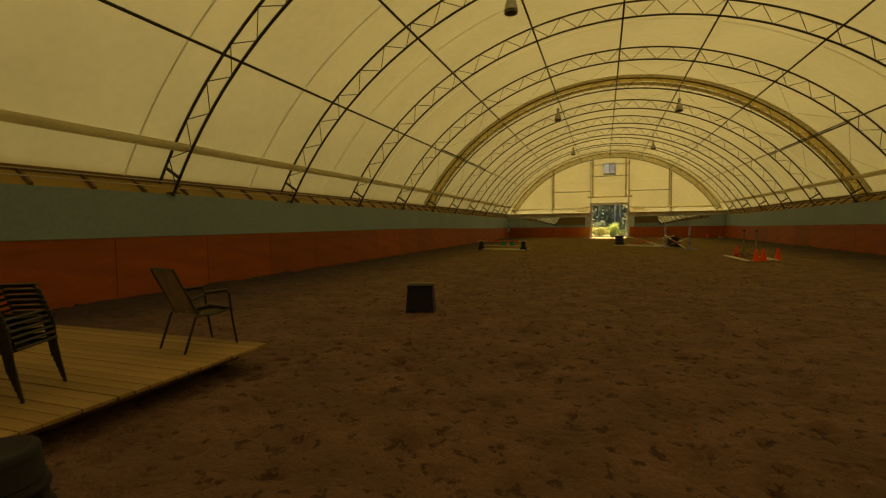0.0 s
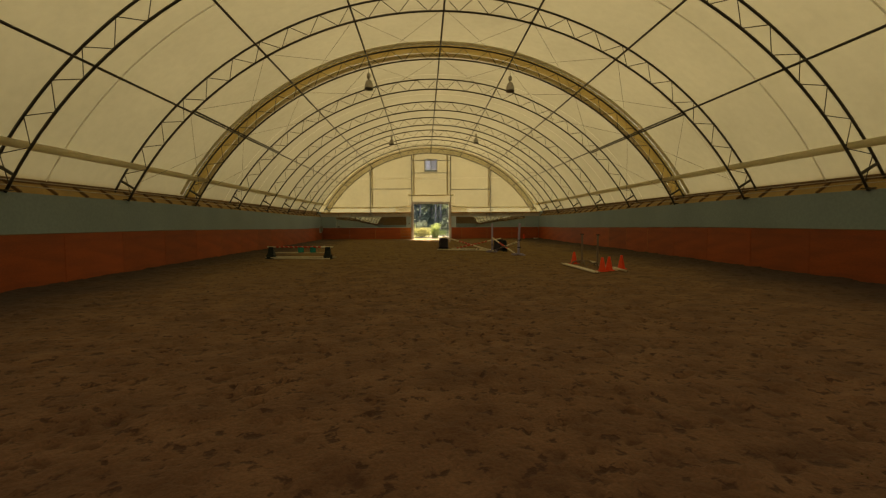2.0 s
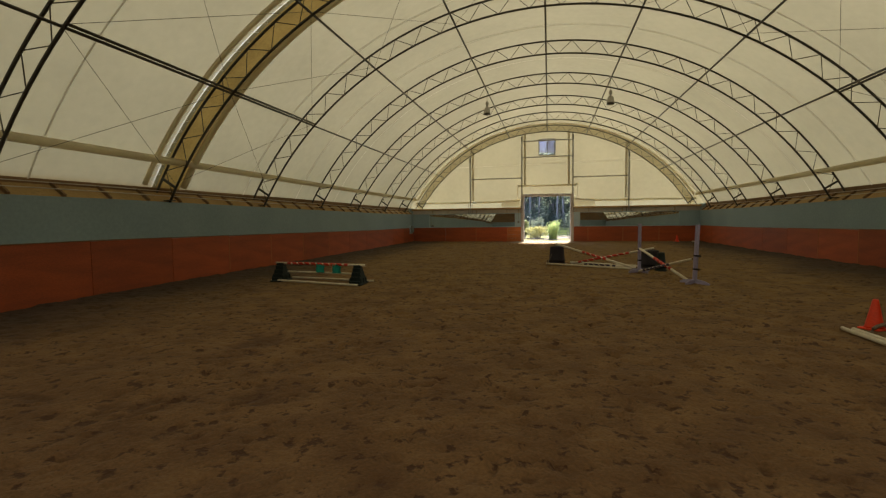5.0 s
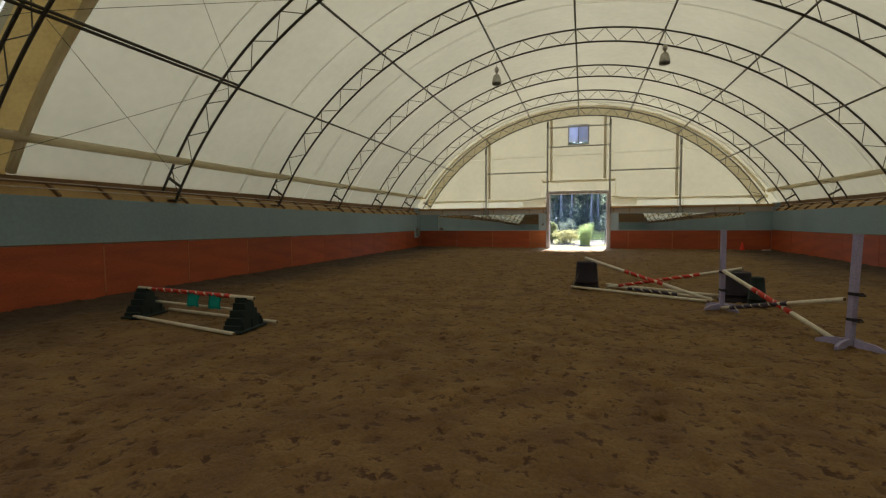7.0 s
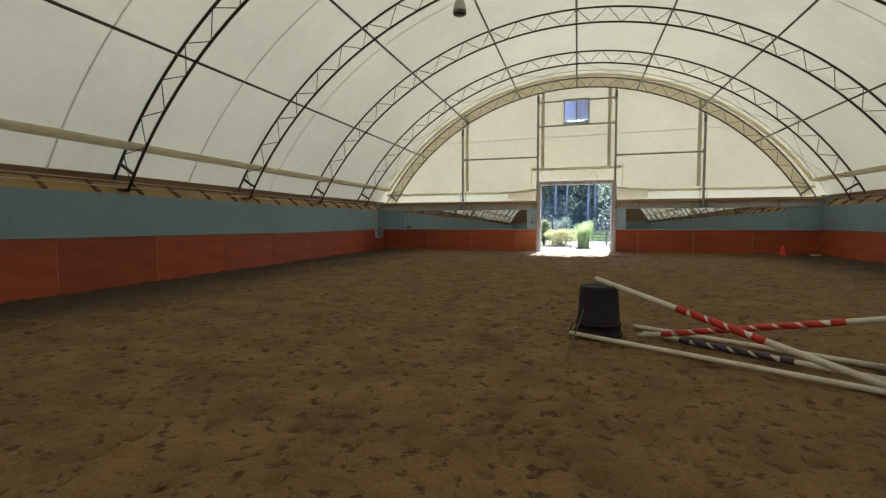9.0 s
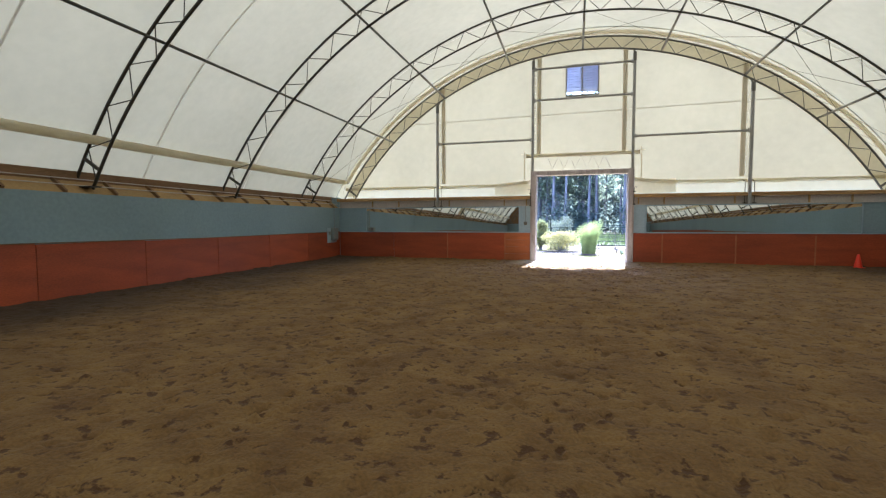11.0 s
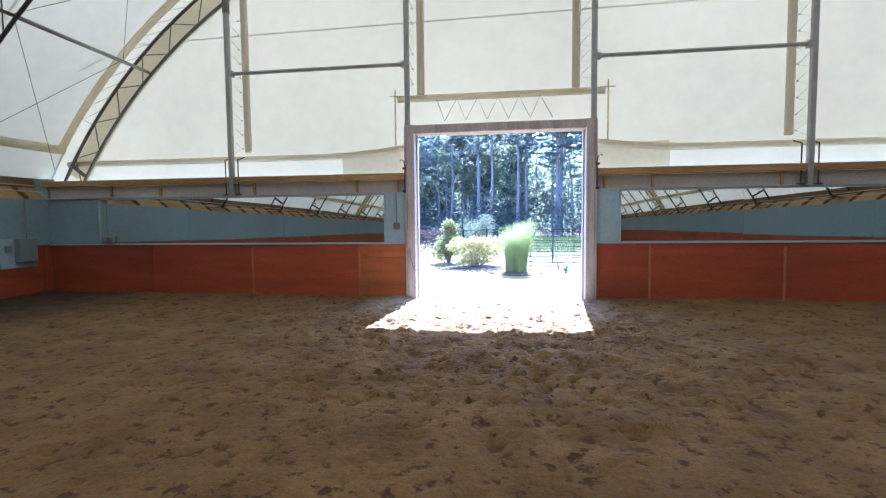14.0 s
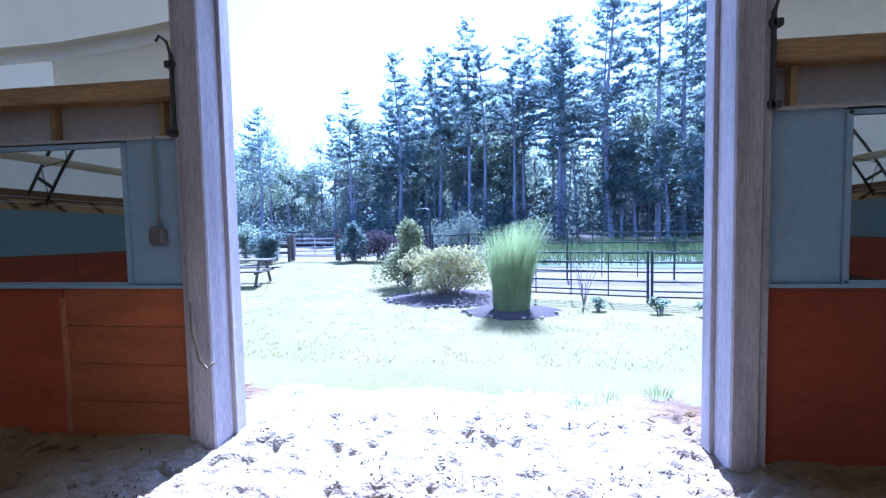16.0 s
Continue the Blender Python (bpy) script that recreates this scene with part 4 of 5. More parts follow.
# ---- jump poles and blocks ----
def pole_thing(p, q, r=0.039, wrap=None, span=(0.36, 0.68), label="", category="jump pole"):
    """A round rail from p to q, with a wound band of colour on part of it."""
    p, q = Vector(p), Vector(q)
    d = q - p
    t = thing("jump_pole", label, category, Matrix.Translation(p) @ d.to_track_quat("Z", "Y").to_matrix().to_4x4(), "jump poles")
    bm = bmesh.new()
    tube(bm, [(0, 0, d.length * k / 6) for k in range(7)], r, 12)
    rail = part("rail", bm, M_WHITE, t, smooth=True)
    if wrap:
        z0, z1 = d.length * span[0], d.length * span[1]
        # full bands at both ends, a helix between them
        for a, b in ((z0, z0 + 0.14), (z1 - 0.14, z1)):
            bm = bmesh.new()
            tube(bm, [(0, 0, a), (0, 0, b)], r + 0.006, 12)
            part("band", bm, wrap, rail, "coloured band", smooth=True)
        turns = max(2, round((z1 - z0 - 0.2) / 0.27))
        n, width = turns * 14, 0.19
        bm = bmesh.new()
        rows = []
        for k in range(n + 1):
            a = 2 * math.pi * turns * k / n
            z = z0 + 0.08 + (z1 - z0 - 0.16 - width) * k / n
            rows.append([bm.verts.new(((r + e) * math.cos(a), (r + e) * math.sin(a), z + w)) for e, w in ((0.001, 0), (0.007, 0.004), (0.007, width - 0.004), (0.001, width))])
        for s0, s1 in zip(rows, rows[1:]):
            for j in range(3):
                bm.faces.new((s0[j], s0[j + 1], s1[j + 1], s1[j]))
        part("wound_band", bm, wrap, rail, "coloured band wound round the pole", smooth=True)
    for z in (0.0, d.length):
        bm = bmesh.new()
        tube(bm, [(0, 0, z - 0.004), (0, 0, z + 0.004)], r * 0.8, 12)
        part("end_grain", bm, M_TIMBER, rail, "bare wood end")
    return t


def stepped_block(m, group):
    t = thing("cavaletti_block", "dark green plastic stepped jump block on sand", "jump block", m, group)
    bm = bmesh.new()
    half = [(0.35, 0.0), (0.35, 0.12), (0.28, 0.12), (0.28, 0.24), (0.20, 0.24), (0.20, 0.36), (0.13, 0.36), (0.13, 0.48), (0.08, 0.48), (0.08, 0.57), (0.04, 0.57), (0.04, 0.51)]
    prof = half + [(-y, z) for y, z in reversed(half)]
    f0 = [bm.verts.new((-0.17 + 0.11 * z, y, z)) for y, z in prof]
    f1 = [bm.verts.new((0.17 - 0.11 * z, y, z)) for y, z in prof]
    n = len(prof)
    for i in range(n):
        bm.faces.new((f0[i], f0[(i + 1) % n], f1[(i + 1) % n], f1[i]))
    bm.faces.new(f0[::-1])
    bm.faces.new(f1)
    body = part("body", bm, M_DKGREEN, t)
    bm = bmesh.new()
    box(bm, (0, 0, 0.02), (0.43, 0.79, 0.04), bevel=0.01)
    part("base", bm, M_DKGREEN, t)
    for y in (-0.26, 0, 0.26):
        for x in (-0.17, 0.17):
            bm = bmesh.new()
            box(bm, (x, y, 0.1), (0.03, 0.05, 0.18), bevel=0.008)
            part("buttress", bm, M_DKGREEN, body)
    return t


stepped_block(pose(-5.44, 30.58, 0.01, 0, 0, 6), "cavaletti blocks")
stepped_block(pose(-8.30, 31.06, 0.01, 0, 0, 8), "cavaletti blocks")
pole_thing((-8.50, 31.12, 0.575), (-5.18, 30.55, 0.575), 0.034, wrap=M_REDPAINT, span=(0.14, 0.82), label="red and white striped pole resting on two blocks")
pole_thing((-8.47, 30.80, 0.06), (-5.24, 30.09, 0.045), 0.031, label="plain white pole lying on sand before the blocks")
pole_thing((-8.22, 31.58, 0.05), (-5.12, 31.08, 0.045), 0.031, label="plain white pole lying on sand behind the blocks")
pole_thing((-8.12, 31.18, 0.29), (-5.56, 30.80, 0.29), 0.026, label="plain white pole between two stepped blocks")


def flag(x, y, z):
    bm = bmesh.new()
    rows = []
    for i in range(7):
        for_row = []
        for j in range(5):
            for_row.append(bm.verts.new((x + (j - 2) * 0.072 + 0.01 * math.sin(i * 1.3), y - 0.058 + 0.018 * math.sin(j * 1.9 + i * 0.7), z - i * 0.045 - 0.012 * (j % 2))))
        rows.append(for_row)
    for r0, r1 in zip(rows, rows[1:]):
        for j in range(4):
            bm.faces.new((r0[j], r0[j + 1], r1[j + 1], r1[j]))
    bmesh.ops.solidify(bm, geom=bm.faces[:], thickness=0.006)
    solid("cloth_flag", bm, M_TEAL, "teal cloth hung over the striped pole", "cloth", "cloth flags", smooth=True)


flag(-6.78, 30.85, 0.59)
flag(-6.18, 30.75, 0.59)


def muck_tub(m, r0=0.31, r1=0.26, h=0.68, material=M_BLACK, label="black plastic tub standing upside down on sand"):
    t = thing("plastic_tub", label, "tub", m, "plastic tubs")
    bm = bmesh.new()
    lathe(bm, [(r0 + 0.03, 0.0), (r0 + 0.035, 0.03), (r0 + 0.01, 0.05), (r0 + 0.0, 0.16), (r0 + 0.018, 0.165), (r0 + 0.015, 0.19), (r0 - 0.005, 0.2), (r1 + 0.008, h - 0.05), (r1, h - 0.01), (r1 - 0.03, h), (r1 - 0.06, h - 0.015), (0.02, h - 0.015)], 26)
    shell = part("shell", bm, material, t, smooth=True)
    for z in (0.10, 0.23):
        bm = bmesh.new()
        rr = r0 + 0.008 - (r0 - r1) * z / h
        tube(bm, [(rr * math.cos(2 * math.pi * k / 26), rr * math.sin(2 * math.pi * k / 26), z) for k in range(27)], 0.007, 5)
        part("ring", bm, material, shell)
    bm = bmesh.new()
    tube(bm, [(r0 + 0.03, -0.1, 0.17), (r0 + 0.10, -0.06, 0.05), (r0 + 0.10, 0.06, 0.05), (r0 + 0.03, 0.1, 0.17)], 0.012, 6)
    part("rope_handle", bm, material, t)
    return t


muck_tub(pose(0.47, 37.50, 0.0, 0, 0, 200), 0.32, 0.27, 0.75)
muck_tub(pose(3.80, 36.05, 0.0, 0, 0, 30), 0.34, 0.29, 0.69)
muck_tub(pose(4.00, 35.3, 0.0, 0, 0, 80), 0.17, 0.12, 0.66, M_DKGREEN, "dark green plastic bucket upside down on sand")
muck_tub(pose(-3.98, 2.72, 0.0, 0, 0, 0), 0.25, 0.22, 0.42, M_BLACK, "black plastic bucket beside the deck")

pole_thing((0.43, 37.56, 0.84), (3.22, 35.60, 0.05), 0.042, M_REDPAINT, (0.36, 0.66), "red and white striped pole slanting down from a tub")
pole_thing((1.02, 37.32, 0.05), (3.94, 36.10, 0.76), 0.036, M_REDPAINT, (0.1, 0.72), "red and white striped pole slanting up to a tub")
pole_thing((0.06, 37.26, 0.045), (3.10, 35.56, 0.045), 0.034, label="white pole lying on sand under the crossed poles")
pole_thing((1.03, 37.98, 0.045), (3.56, 36.50, 0.045), 0.037, label="plain white pole lying on sand beside a tub")
pole_thing((1.12, 37.55, 0.045), (3.3, 36.0, 0.045), 0.034, M_PURPLE, (0.2, 0.7), "purple and white striped pole lying on sand")


def jump_standard(m, h, label, material=M_LILAC):
    t = thing("jump_standard", label, "jump standard", m, "jump standards")
    bm = bmesh.new()
    box(bm, (0, 0, h / 2 + 0.02), (0.09, 0.09, h - 0.02), bevel=0.006)
    post = part("post", bm, material, t)
    bm = bmesh.new()
    box(bm, (0, 0, h + 0.02), (0.10, 0.10, 0.03), bevel=0.008)
    part("cap", bm, material, post)
    for a in (20, 110, 200, 290):
        bm = bmesh.new()
        rot = Matrix.Rotation(radians(a), 4, "Z")
        v = []
        for y in (-0.022, 0.022):
            for x, z in ((0.06, 0.0), (0.42, 0.0), (0.42, 0.05), (0.30, 0.10), (0.06, 0.13)):
                v.append(bm.verts.new(rot @ Vector((x, y, z))))
        bm.faces.new(v[:5][::-1])
        bm.faces.new(v[5:])
        for i in range(5):
            bm.faces.new((v[i], v[(i + 1) % 5], v[5 + (i + 1) % 5], v[5 + i]))
        part("foot", bm, material, t)
    for z in (0.42, 0.80):
        bm = bmesh.new()
        box(bm, (0, -0.02, z), (0.11, 0.13, 0.045), bevel=0.006)
        tube(bm, [(-0.05, -0.08, z + 0.02), (-0.05, -0.13, z - 0.015), (0.05, -0.13, z - 0.015), (0.05, -0.08, z + 0.02)], 0.012, 6)
        part("cup", bm, M_BLACK, post, "black pole cup")
    return t


jump_standard(pose(3.20, 34.82, 0, 0, 0, 10), 1.65, "lilac painted wooden jump standard with black cups")
jump_standard(pose(4.16, 31.98, 0, 0, 2.5, 25), 1.64, "lilac painted wooden jump standard with black cups")
pole_thing((3.19, 34.70, 0.83), (4.06, 32.16, 0.06), wrap=M_REDPAINT, span=(0.33, 0.68), label="red and white striped pole slanting down from a standard")
pole_thing((3.16, 34.62, 0.06), (4.12, 32.07, 0.70), 0.036, M_PURPLE, (0.1, 0.62), "purple and white striped pole slanting up to a standard")

# thin cane leaning against the tub
bm = bmesh.new()
tube(bm, [(0.02, 35.87, 0.0), (0.13, 36.53, 0.20), (0.25, 37.19, 0.42)], 0.012, 6, 0.009)
solid("thin_cane", bm, M_FENCEWOOD, "thin dark cane leaning on a tub", "cane")


# ---- cones and ground poles ----
def cone(m):
    t = thing("traffic_cone", "bright red-orange plastic cone standing on sand", "cone", m, "cones")
    bm = bmesh.new()
    box(bm, (0, 0, 0.015), (0.32, 0.32, 0.03), bevel=0.01)
    part("base", bm, M_CONE, t)
    bm = bmesh.new()
    lathe(bm, [(0.135, 0.03), (0.125, 0.06), (0.045, 0.47), (0.035, 0.5), (0.025, 0.5), (0.02, 0.47)], 20)
    part("body", bm, M_CONE, t, smooth=True)
    return t


first_cone = cone(pose(5.42, 23.75, 0, 0, 0, 12))
for x, y, a in ((5.72, 23.9, 40), (6.42, 24.5, 5), (5.36, 26.6, 30), (9.7, 56.2, 20)):
    copy_thing(first_cone, pose(x, y, 0.01, 0, 0, a))
pole_thing((4.80, 26.4, 0.055), (4.92, 23.03, 0.045), 0.032, label="plain white ground pole on sand, one of a pair")
pole_thing((4.93, 26.35, 0.055), (5.05, 23.1, 0.045), 0.032, label="plain white ground pole on sand, one of a pair")
pole_thing((6.32, 27.4, 0.055), (6.14, 23.36, 0.045), 0.032, label="plain white ground pole on sand by the cones")
pole_thing((6.05, 26.4, 0.055), (5.93, 23.6, 0.045), 0.03, label="thin white ground pole on sand by the cones")
for x, y in ((5.60, 26.35), (5.76, 25.1)):
    t = thing("low_standard", "brown wooden standard with arched feet and dark cap", "jump standard", pose(x, y, 0), "low standards")
    bm = bmesh.new()
    box(bm, (0, 0, 0.62), (0.062, 0.062, 1.2), bevel=0.006)
    post = part("post", bm, M_GREYPOST, t)
    bm = bmesh.new()
    tube(bm, [(0.42 * math.cos(a), 0, 0.02 + 0.16 * math.sin(a)) for a in (math.pi * k / 10 for k in range(11))], 0.03, 6)
    part("arched_foot", bm, M_GREYPOST, t)
    bm = bmesh.new()
    tube(bm, [(0, 0.34 * math.cos(a), 0.02 + 0.16 * math.sin(a)) for a in (math.pi * k / 10 for k in range(11))], 0.03, 6)
    part("arched_foot", bm, M_GREYPOST, t)
    bm = bmesh.new()
    box(bm, (0, 0, 1.24), (0.14, 0.10, 0.04), bevel=0.012)
    part("cap", bm, M_BLACK, post, "dark cap")


# ---- mounting block ----
t = thing("mounting_block", "black hollow plastic mounting block with pale top edge", "mounting block", pose(-4.03, 9.52, 0, 0, 0, 14))
for s in (-1, 1):
    bm = bmesh.new()
    v = [bm.verts.new(p) for p in ((s * 0.27, -0.24, 0), (s * 0.27, 0.24, 0), (s * 0.235, 0.18, 0.5), (s * 0.235, -0.18, 0.5), (s * 0.24, -0.24, 0), (s * 0.24, 0.24, 0), (s * 0.205, 0.18, 0.5), (s * 0.205, -0.18, 0.5))]
    for q in ((0, 1, 2, 3), (4, 7, 6, 5), (0, 4, 5, 1), (3, 2, 6, 7), (1, 5, 6, 2), (0, 3, 7, 4)):
        bm.faces.new([v[i] for i in q])
    part("side_panel", bm, M_BLACK, t)
bm = bmesh.new()
box(bm, (0, 0.2, 0.25), (0.46, 0.03, 0.5))
part("back_panel", bm, M_BLACK, t)
bm = bmesh.new()
box(bm, (0, -0.19, 0.25), (0.44, 0.03, 0.48), Matrix.Rotation(radians(-5), 4, "X"))
part("front_panel", bm, M_BLACK, t)
bm = bmesh.new()
box(bm, (0, -0.03, 0.512), (0.50, 0.34, 0.03), bevel=0.010)
part("tread", bm, M_BLACK, t)
bm = bmesh.new()
box(bm, (0, 0.175, 0.522), (0.52, 0.065, 0.045), bevel=0.012)
part("rim", bm, M_PALE, t, "pale worn rim")


# ---- deck with chairs ----
DECK_Z, DX0, DX1, DY0, DY1 = 0.26, -9.6, -4.55, 1.6, 5.72
deck = thing("viewing_deck", "low deck of pale boards by the wall", "deck", pose(0, 0, 0))
nb = 29
w = (DY1 - DY0) / nb
bm = bmesh.new()
box(bm, (0, 0, 0), (DX1 - DX0, w - 0.008, 0.036), bevel=0.004)
plank = mesh_of(bm, "board", M_DECK)
for k in range(nb):
    o = part("board", plank, None, deck)
    o.matrix_basis = pose((DX0 + DX1) / 2 + random.uniform(-0.012, 0.012), DY0 + w * (k + 0.5), DECK_Z - 0.018 + random.uniform(-0.003, 0.003))
for x in (DX0 + 0.05, (DX0 + DX1) / 2, DX1 - 0.42):
    bm = bmesh.new()
    box(bm, (x, (DY0 + DY1) / 2, DECK_Z - 0.036 - 0.09), (0.045, DY1 - DY0 - 0.06, 0.18), bevel=0.004)
    part("joist", bm, M_TIMBER, deck)
for x in (DX0 + 0.2, (DX0 + DX1) / 2 - 0.1, DX1 - 0.52):
    for y in (DY0 + 0.2, (DY0 + DY1) / 2, DY1 - 0.2):
        bm = bmesh.new()
        box(bm, (x, y, 0.11), (0.09, 0.09, 0.225))
        part("post", bm, M_TIMBER, deck)


def patio_chair(m, label):
    """Faces +x; the feet stand on z = 0."""
    t = thing("patio_chair", label, "chair", m, "patio chairs")
    for y in (-0.27, 0.27):
        bm = bmesh.new()
        tube(bm, [(-0.34, y, 0), (-0.20, y, 0.40), (-0.16, y, 0.45)], 0.014, 6)
        part("back_leg", bm, M_FRAME, t)
        bm = bmesh.new()
        tube(bm, [(0.30, y, 0), (0.24, y, 0.36), (0.22, y, 0.62), (0.16, y, 0.66), (-0.05, y, 0.66), (-0.24, y, 0.60)], 0.014, 6)
        front_leg = part("front_leg", bm, M_FRAME, t)
        bm = bmesh.new()
        box(bm, (0.05, y, 0.675), (0.30, 0.05, 0.022), bevel=0.008)
        part("armrest", bm, M_FRAME, front_leg)
        bm = bmesh.new()
        tube(bm, [(0.25, y * 0.92, 0.43), (0.0, y * 0.92, 0.40), (-0.16, y * 0.92, 0.41), (-0.24, y * 0.92, 0.58), (-0.42, y * 0.92, 0.96)], 0.013, 6)
        part("side_rail", bm, M_FRAME, t)
    prof = [(0.26, 0.435), (0.15, 0.405), (0.0, 0.39), (-0.12, 0.395), (-0.17, 0.42), (-0.21, 0.50), (-0.26, 0.62), (-0.34, 0.79), (-0.42, 0.955)]
    for name, lo, hi in (("seat", 0, 5), ("backrest", 4, 9)):
        bm = bmesh.new()
        pr = prof[lo:hi]
        rows = [[bm.verts.new((x, y, z)) for y in (-0.245, 0.0, 0.245)] for x, z in pr]
        for r0, r1 in zip(rows, rows[1:]):
            for j in range(2):
                bm.faces.new((r0[j], r0[j + 1], r1[j + 1], r1[j]))
        bmesh.ops.solidify(bm, geom=bm.faces[:], thickness=0.008)
        part(name, bm, M_SLING if name == "backrest" else M_PALE, t, smooth=True)
    for x, z in ((0.26, 0.435), (-0.42, 0.96)):
        bm = bmesh.new()
        tube(bm, [(x, -0.25, z), (x, 0.25, z)], 0.014, 6)
        part("cross_bar", bm, M_FRAME, t)
    return t


chair0 = patio_chair(pose(-5.27, 5.42, DECK_Z, 0, 0, 76), "dark metal sling chair alone on the deck")
for k in range(6):
    c = copy_thing(chair0, pose(-5.55 - 0.015 * k, 3.62 - 0.009 * k, DECK_Z + 0.05 * k, 0, 0, 28))
    tagged(c, "dark metal sling chair in a stack on the deck")


# ---- electrical things ----
t = thing("breaker_box", "grey metal breaker box on a pale board", "electrical box", pose(-HALF + 0.03, 55.72, 0.78))
bm = bmesh.new()
box(bm, (0.01, -0.05, 0.32), (0.02, 0.85, 0.70), bevel=0.004)
part("backboard", bm, M_BLUEP, t, "pale blue backboard")
bm = bmesh.new()
box(bm, (0.10, 0.05, 0.38), (0.17, 0.42, 0.56), bevel=0.012)
cabinet = part("cabinet", bm, M_GREY, t)
bm = bmesh.new()
box(bm, (0.19, 0.05, 0.38), (0.012, 0.38, 0.52), bevel=0.004)
part("cover", bm, M_GREY, cabinet)
bm = bmesh.new()
box(bm, (0.05, -0.32, 0.42), (0.06, 0.12, 0.16), bevel=0.008)
part("switch", bm, M_GREY, t)
bm = bmesh.new()
tube(bm, [(0.05, 0.12, 0.66), (0.05, 0.12, 1.62)], 0.014, 6)
part("conduit", bm, M_GREY, t)
t = thing("socket_box", "grey round socket box with a cable on a board", "socket", pose(-2.3, Y_NORTH - 0.03, 1.62))
bm = bmesh.new()
box(bm, (0, -0.03, 0.03), (0.15, 0.07, 0.15), bevel=0.03)
part("body", bm, M_STEELM, t)
bm = bmesh.new()
tube(bm, [(0, -0.02, 0.09), (0, -0.02, 0.80)], 0.012, 6)
part("conduit", bm, M_GREY, t)
t = thing("outlet_box", "small grey outlet box with conduit above the kickboard", "outlet", pose(-9.62, Y_NORTH - 0.045, 1.29))
bm = bmesh.new()
box(bm, (0, -0.04, 0.09), (0.30, 0.09, 0.16), bevel=0.012)
part("body", bm, M_GREY, t)
bm = bmesh.new()
box(bm, (0.06, -0.09, 0.09), (0.11, 0.02, 0.12), bevel=0.006)
part("cover", bm, M_STEELM, t)
bm = bmesh.new()
tube(bm, [(-0.12, -0.02, 0.16), (-0.12, -0.02, 1.08)], 0.012, 6)
part("conduit", bm, M_GREY, t)
bm = bmesh.new()
tube(bm, [(-1.98, Y_NORTH - 0.16, 1.15), (-1.96, Y_NORTH - 0.18, 0.95), (-1.9, Y_NORTH - 0.2, 0.72), (-1.84, Y_NORTH - 0.2, 0.65), (-1.80, Y_NORTH - 0.17, 0.7)], 0.012, 6)
solid("rope", bm, M_PALE, "pale rope hanging on the door jamb", "rope", smooth=True)


# ---- outside ----
def sheet(name, pts, z, material, label, category):
    bm = bmesh.new()
    bm.faces.new([bm.verts.new((x, y, z)) for x, y in pts])
    bmesh.ops.triangulate(bm, faces=bm.faces[:])
    return solid(name, bm, material, label, category, kind="structure")


sheet("paddock", [(0.2, 65.2), (3.5, 64.2), (10, 63.0), (40, 62), (60, 78), (14, 79), (-1.0, 80)], -0.06, M_PADDOCK, "pale sandy paddock behind the pipe fence", "paddock")
sheet("riding_ring", [(-60, 78), (-4.5, 78), (-5.5, 92), (-60, 92)], -0.06, M_PADDOCK, "pale sandy ring beyond the gate", "ring")


def bed(cx, cy, rx, ry, name="mulch_bed"):
    bm = bmesh.new()
    lathe_ring = []
    rng = random.Random(int(cx * 10 + cy))
    n = 28
    for k, (f, z) in enumerate(((1.0, -0.088), (0.85, -0.062), (0.5, -0.03))):
        lathe_ring.append([bm.verts.new((cx + rx * f * math.cos(a) * rng.uniform(0.86, 1.12), cy + ry * f * math.sin(a) * rng.uniform(0.86, 1.12), z)) for a in (2 * math.pi * j / n for j in range(n))])
    for a, b in zip(lathe_ring, lathe_ring[1:]):
        for j in range(n):
            bm.faces.new((a[j], a[(j + 1) % n], b[(j + 1) % n], b[j]))
    bm.faces.new(lathe_ring[-1])
    return solid(name, bm, M_MULCH, "dark bark mulch bed edged with small stones", "flower bed", "flower beds", kind="structure", smooth=True)


b1 = bed(-0.90, 64.1, 1.55, 1.35)
b2 = bed(0.52, 62.4, 0.95, 0.8)


def stone_mesh(seed):
    rng = random.Random(seed)
    bm = bmesh.new()
    bmesh.ops.create_icosphere(bm, subdivisions=1, radius=0.055)
    for v in bm.verts:
        v.co = Vector((v.co.x * 1.2, v.co.y, v.co.z * 0.7)) * rng.uniform(0.8, 1.15)
    return mesh_of(bm, "stone", M_STONE, True)


stones = [stone_mesh(k) for k in range(3)]
for b, cx, cy, rx, ry in ((b1, -0.90, 64.1, 1.57, 1.37), (b2, 0.52, 62.4, 0.95, 0.8)):
    n = int(2 * math.pi * rx / 0.16)
    for k in range(n):
        a = 2 * math.pi * k / n
        if random.random() < 0.62:
            continue
        o = part("stone", stones[k % 3], None, b)
        f = random.uniform(0.9, 1.08)
        o.matrix_basis = pose(cx + rx * f * math.cos(a), cy + ry * f * math.sin(a), -0.055, 0, 0, 37 * k) @ Matrix.Diagonal((*(random.uniform(0.6, 1.15) for _ in range(3)), 1))


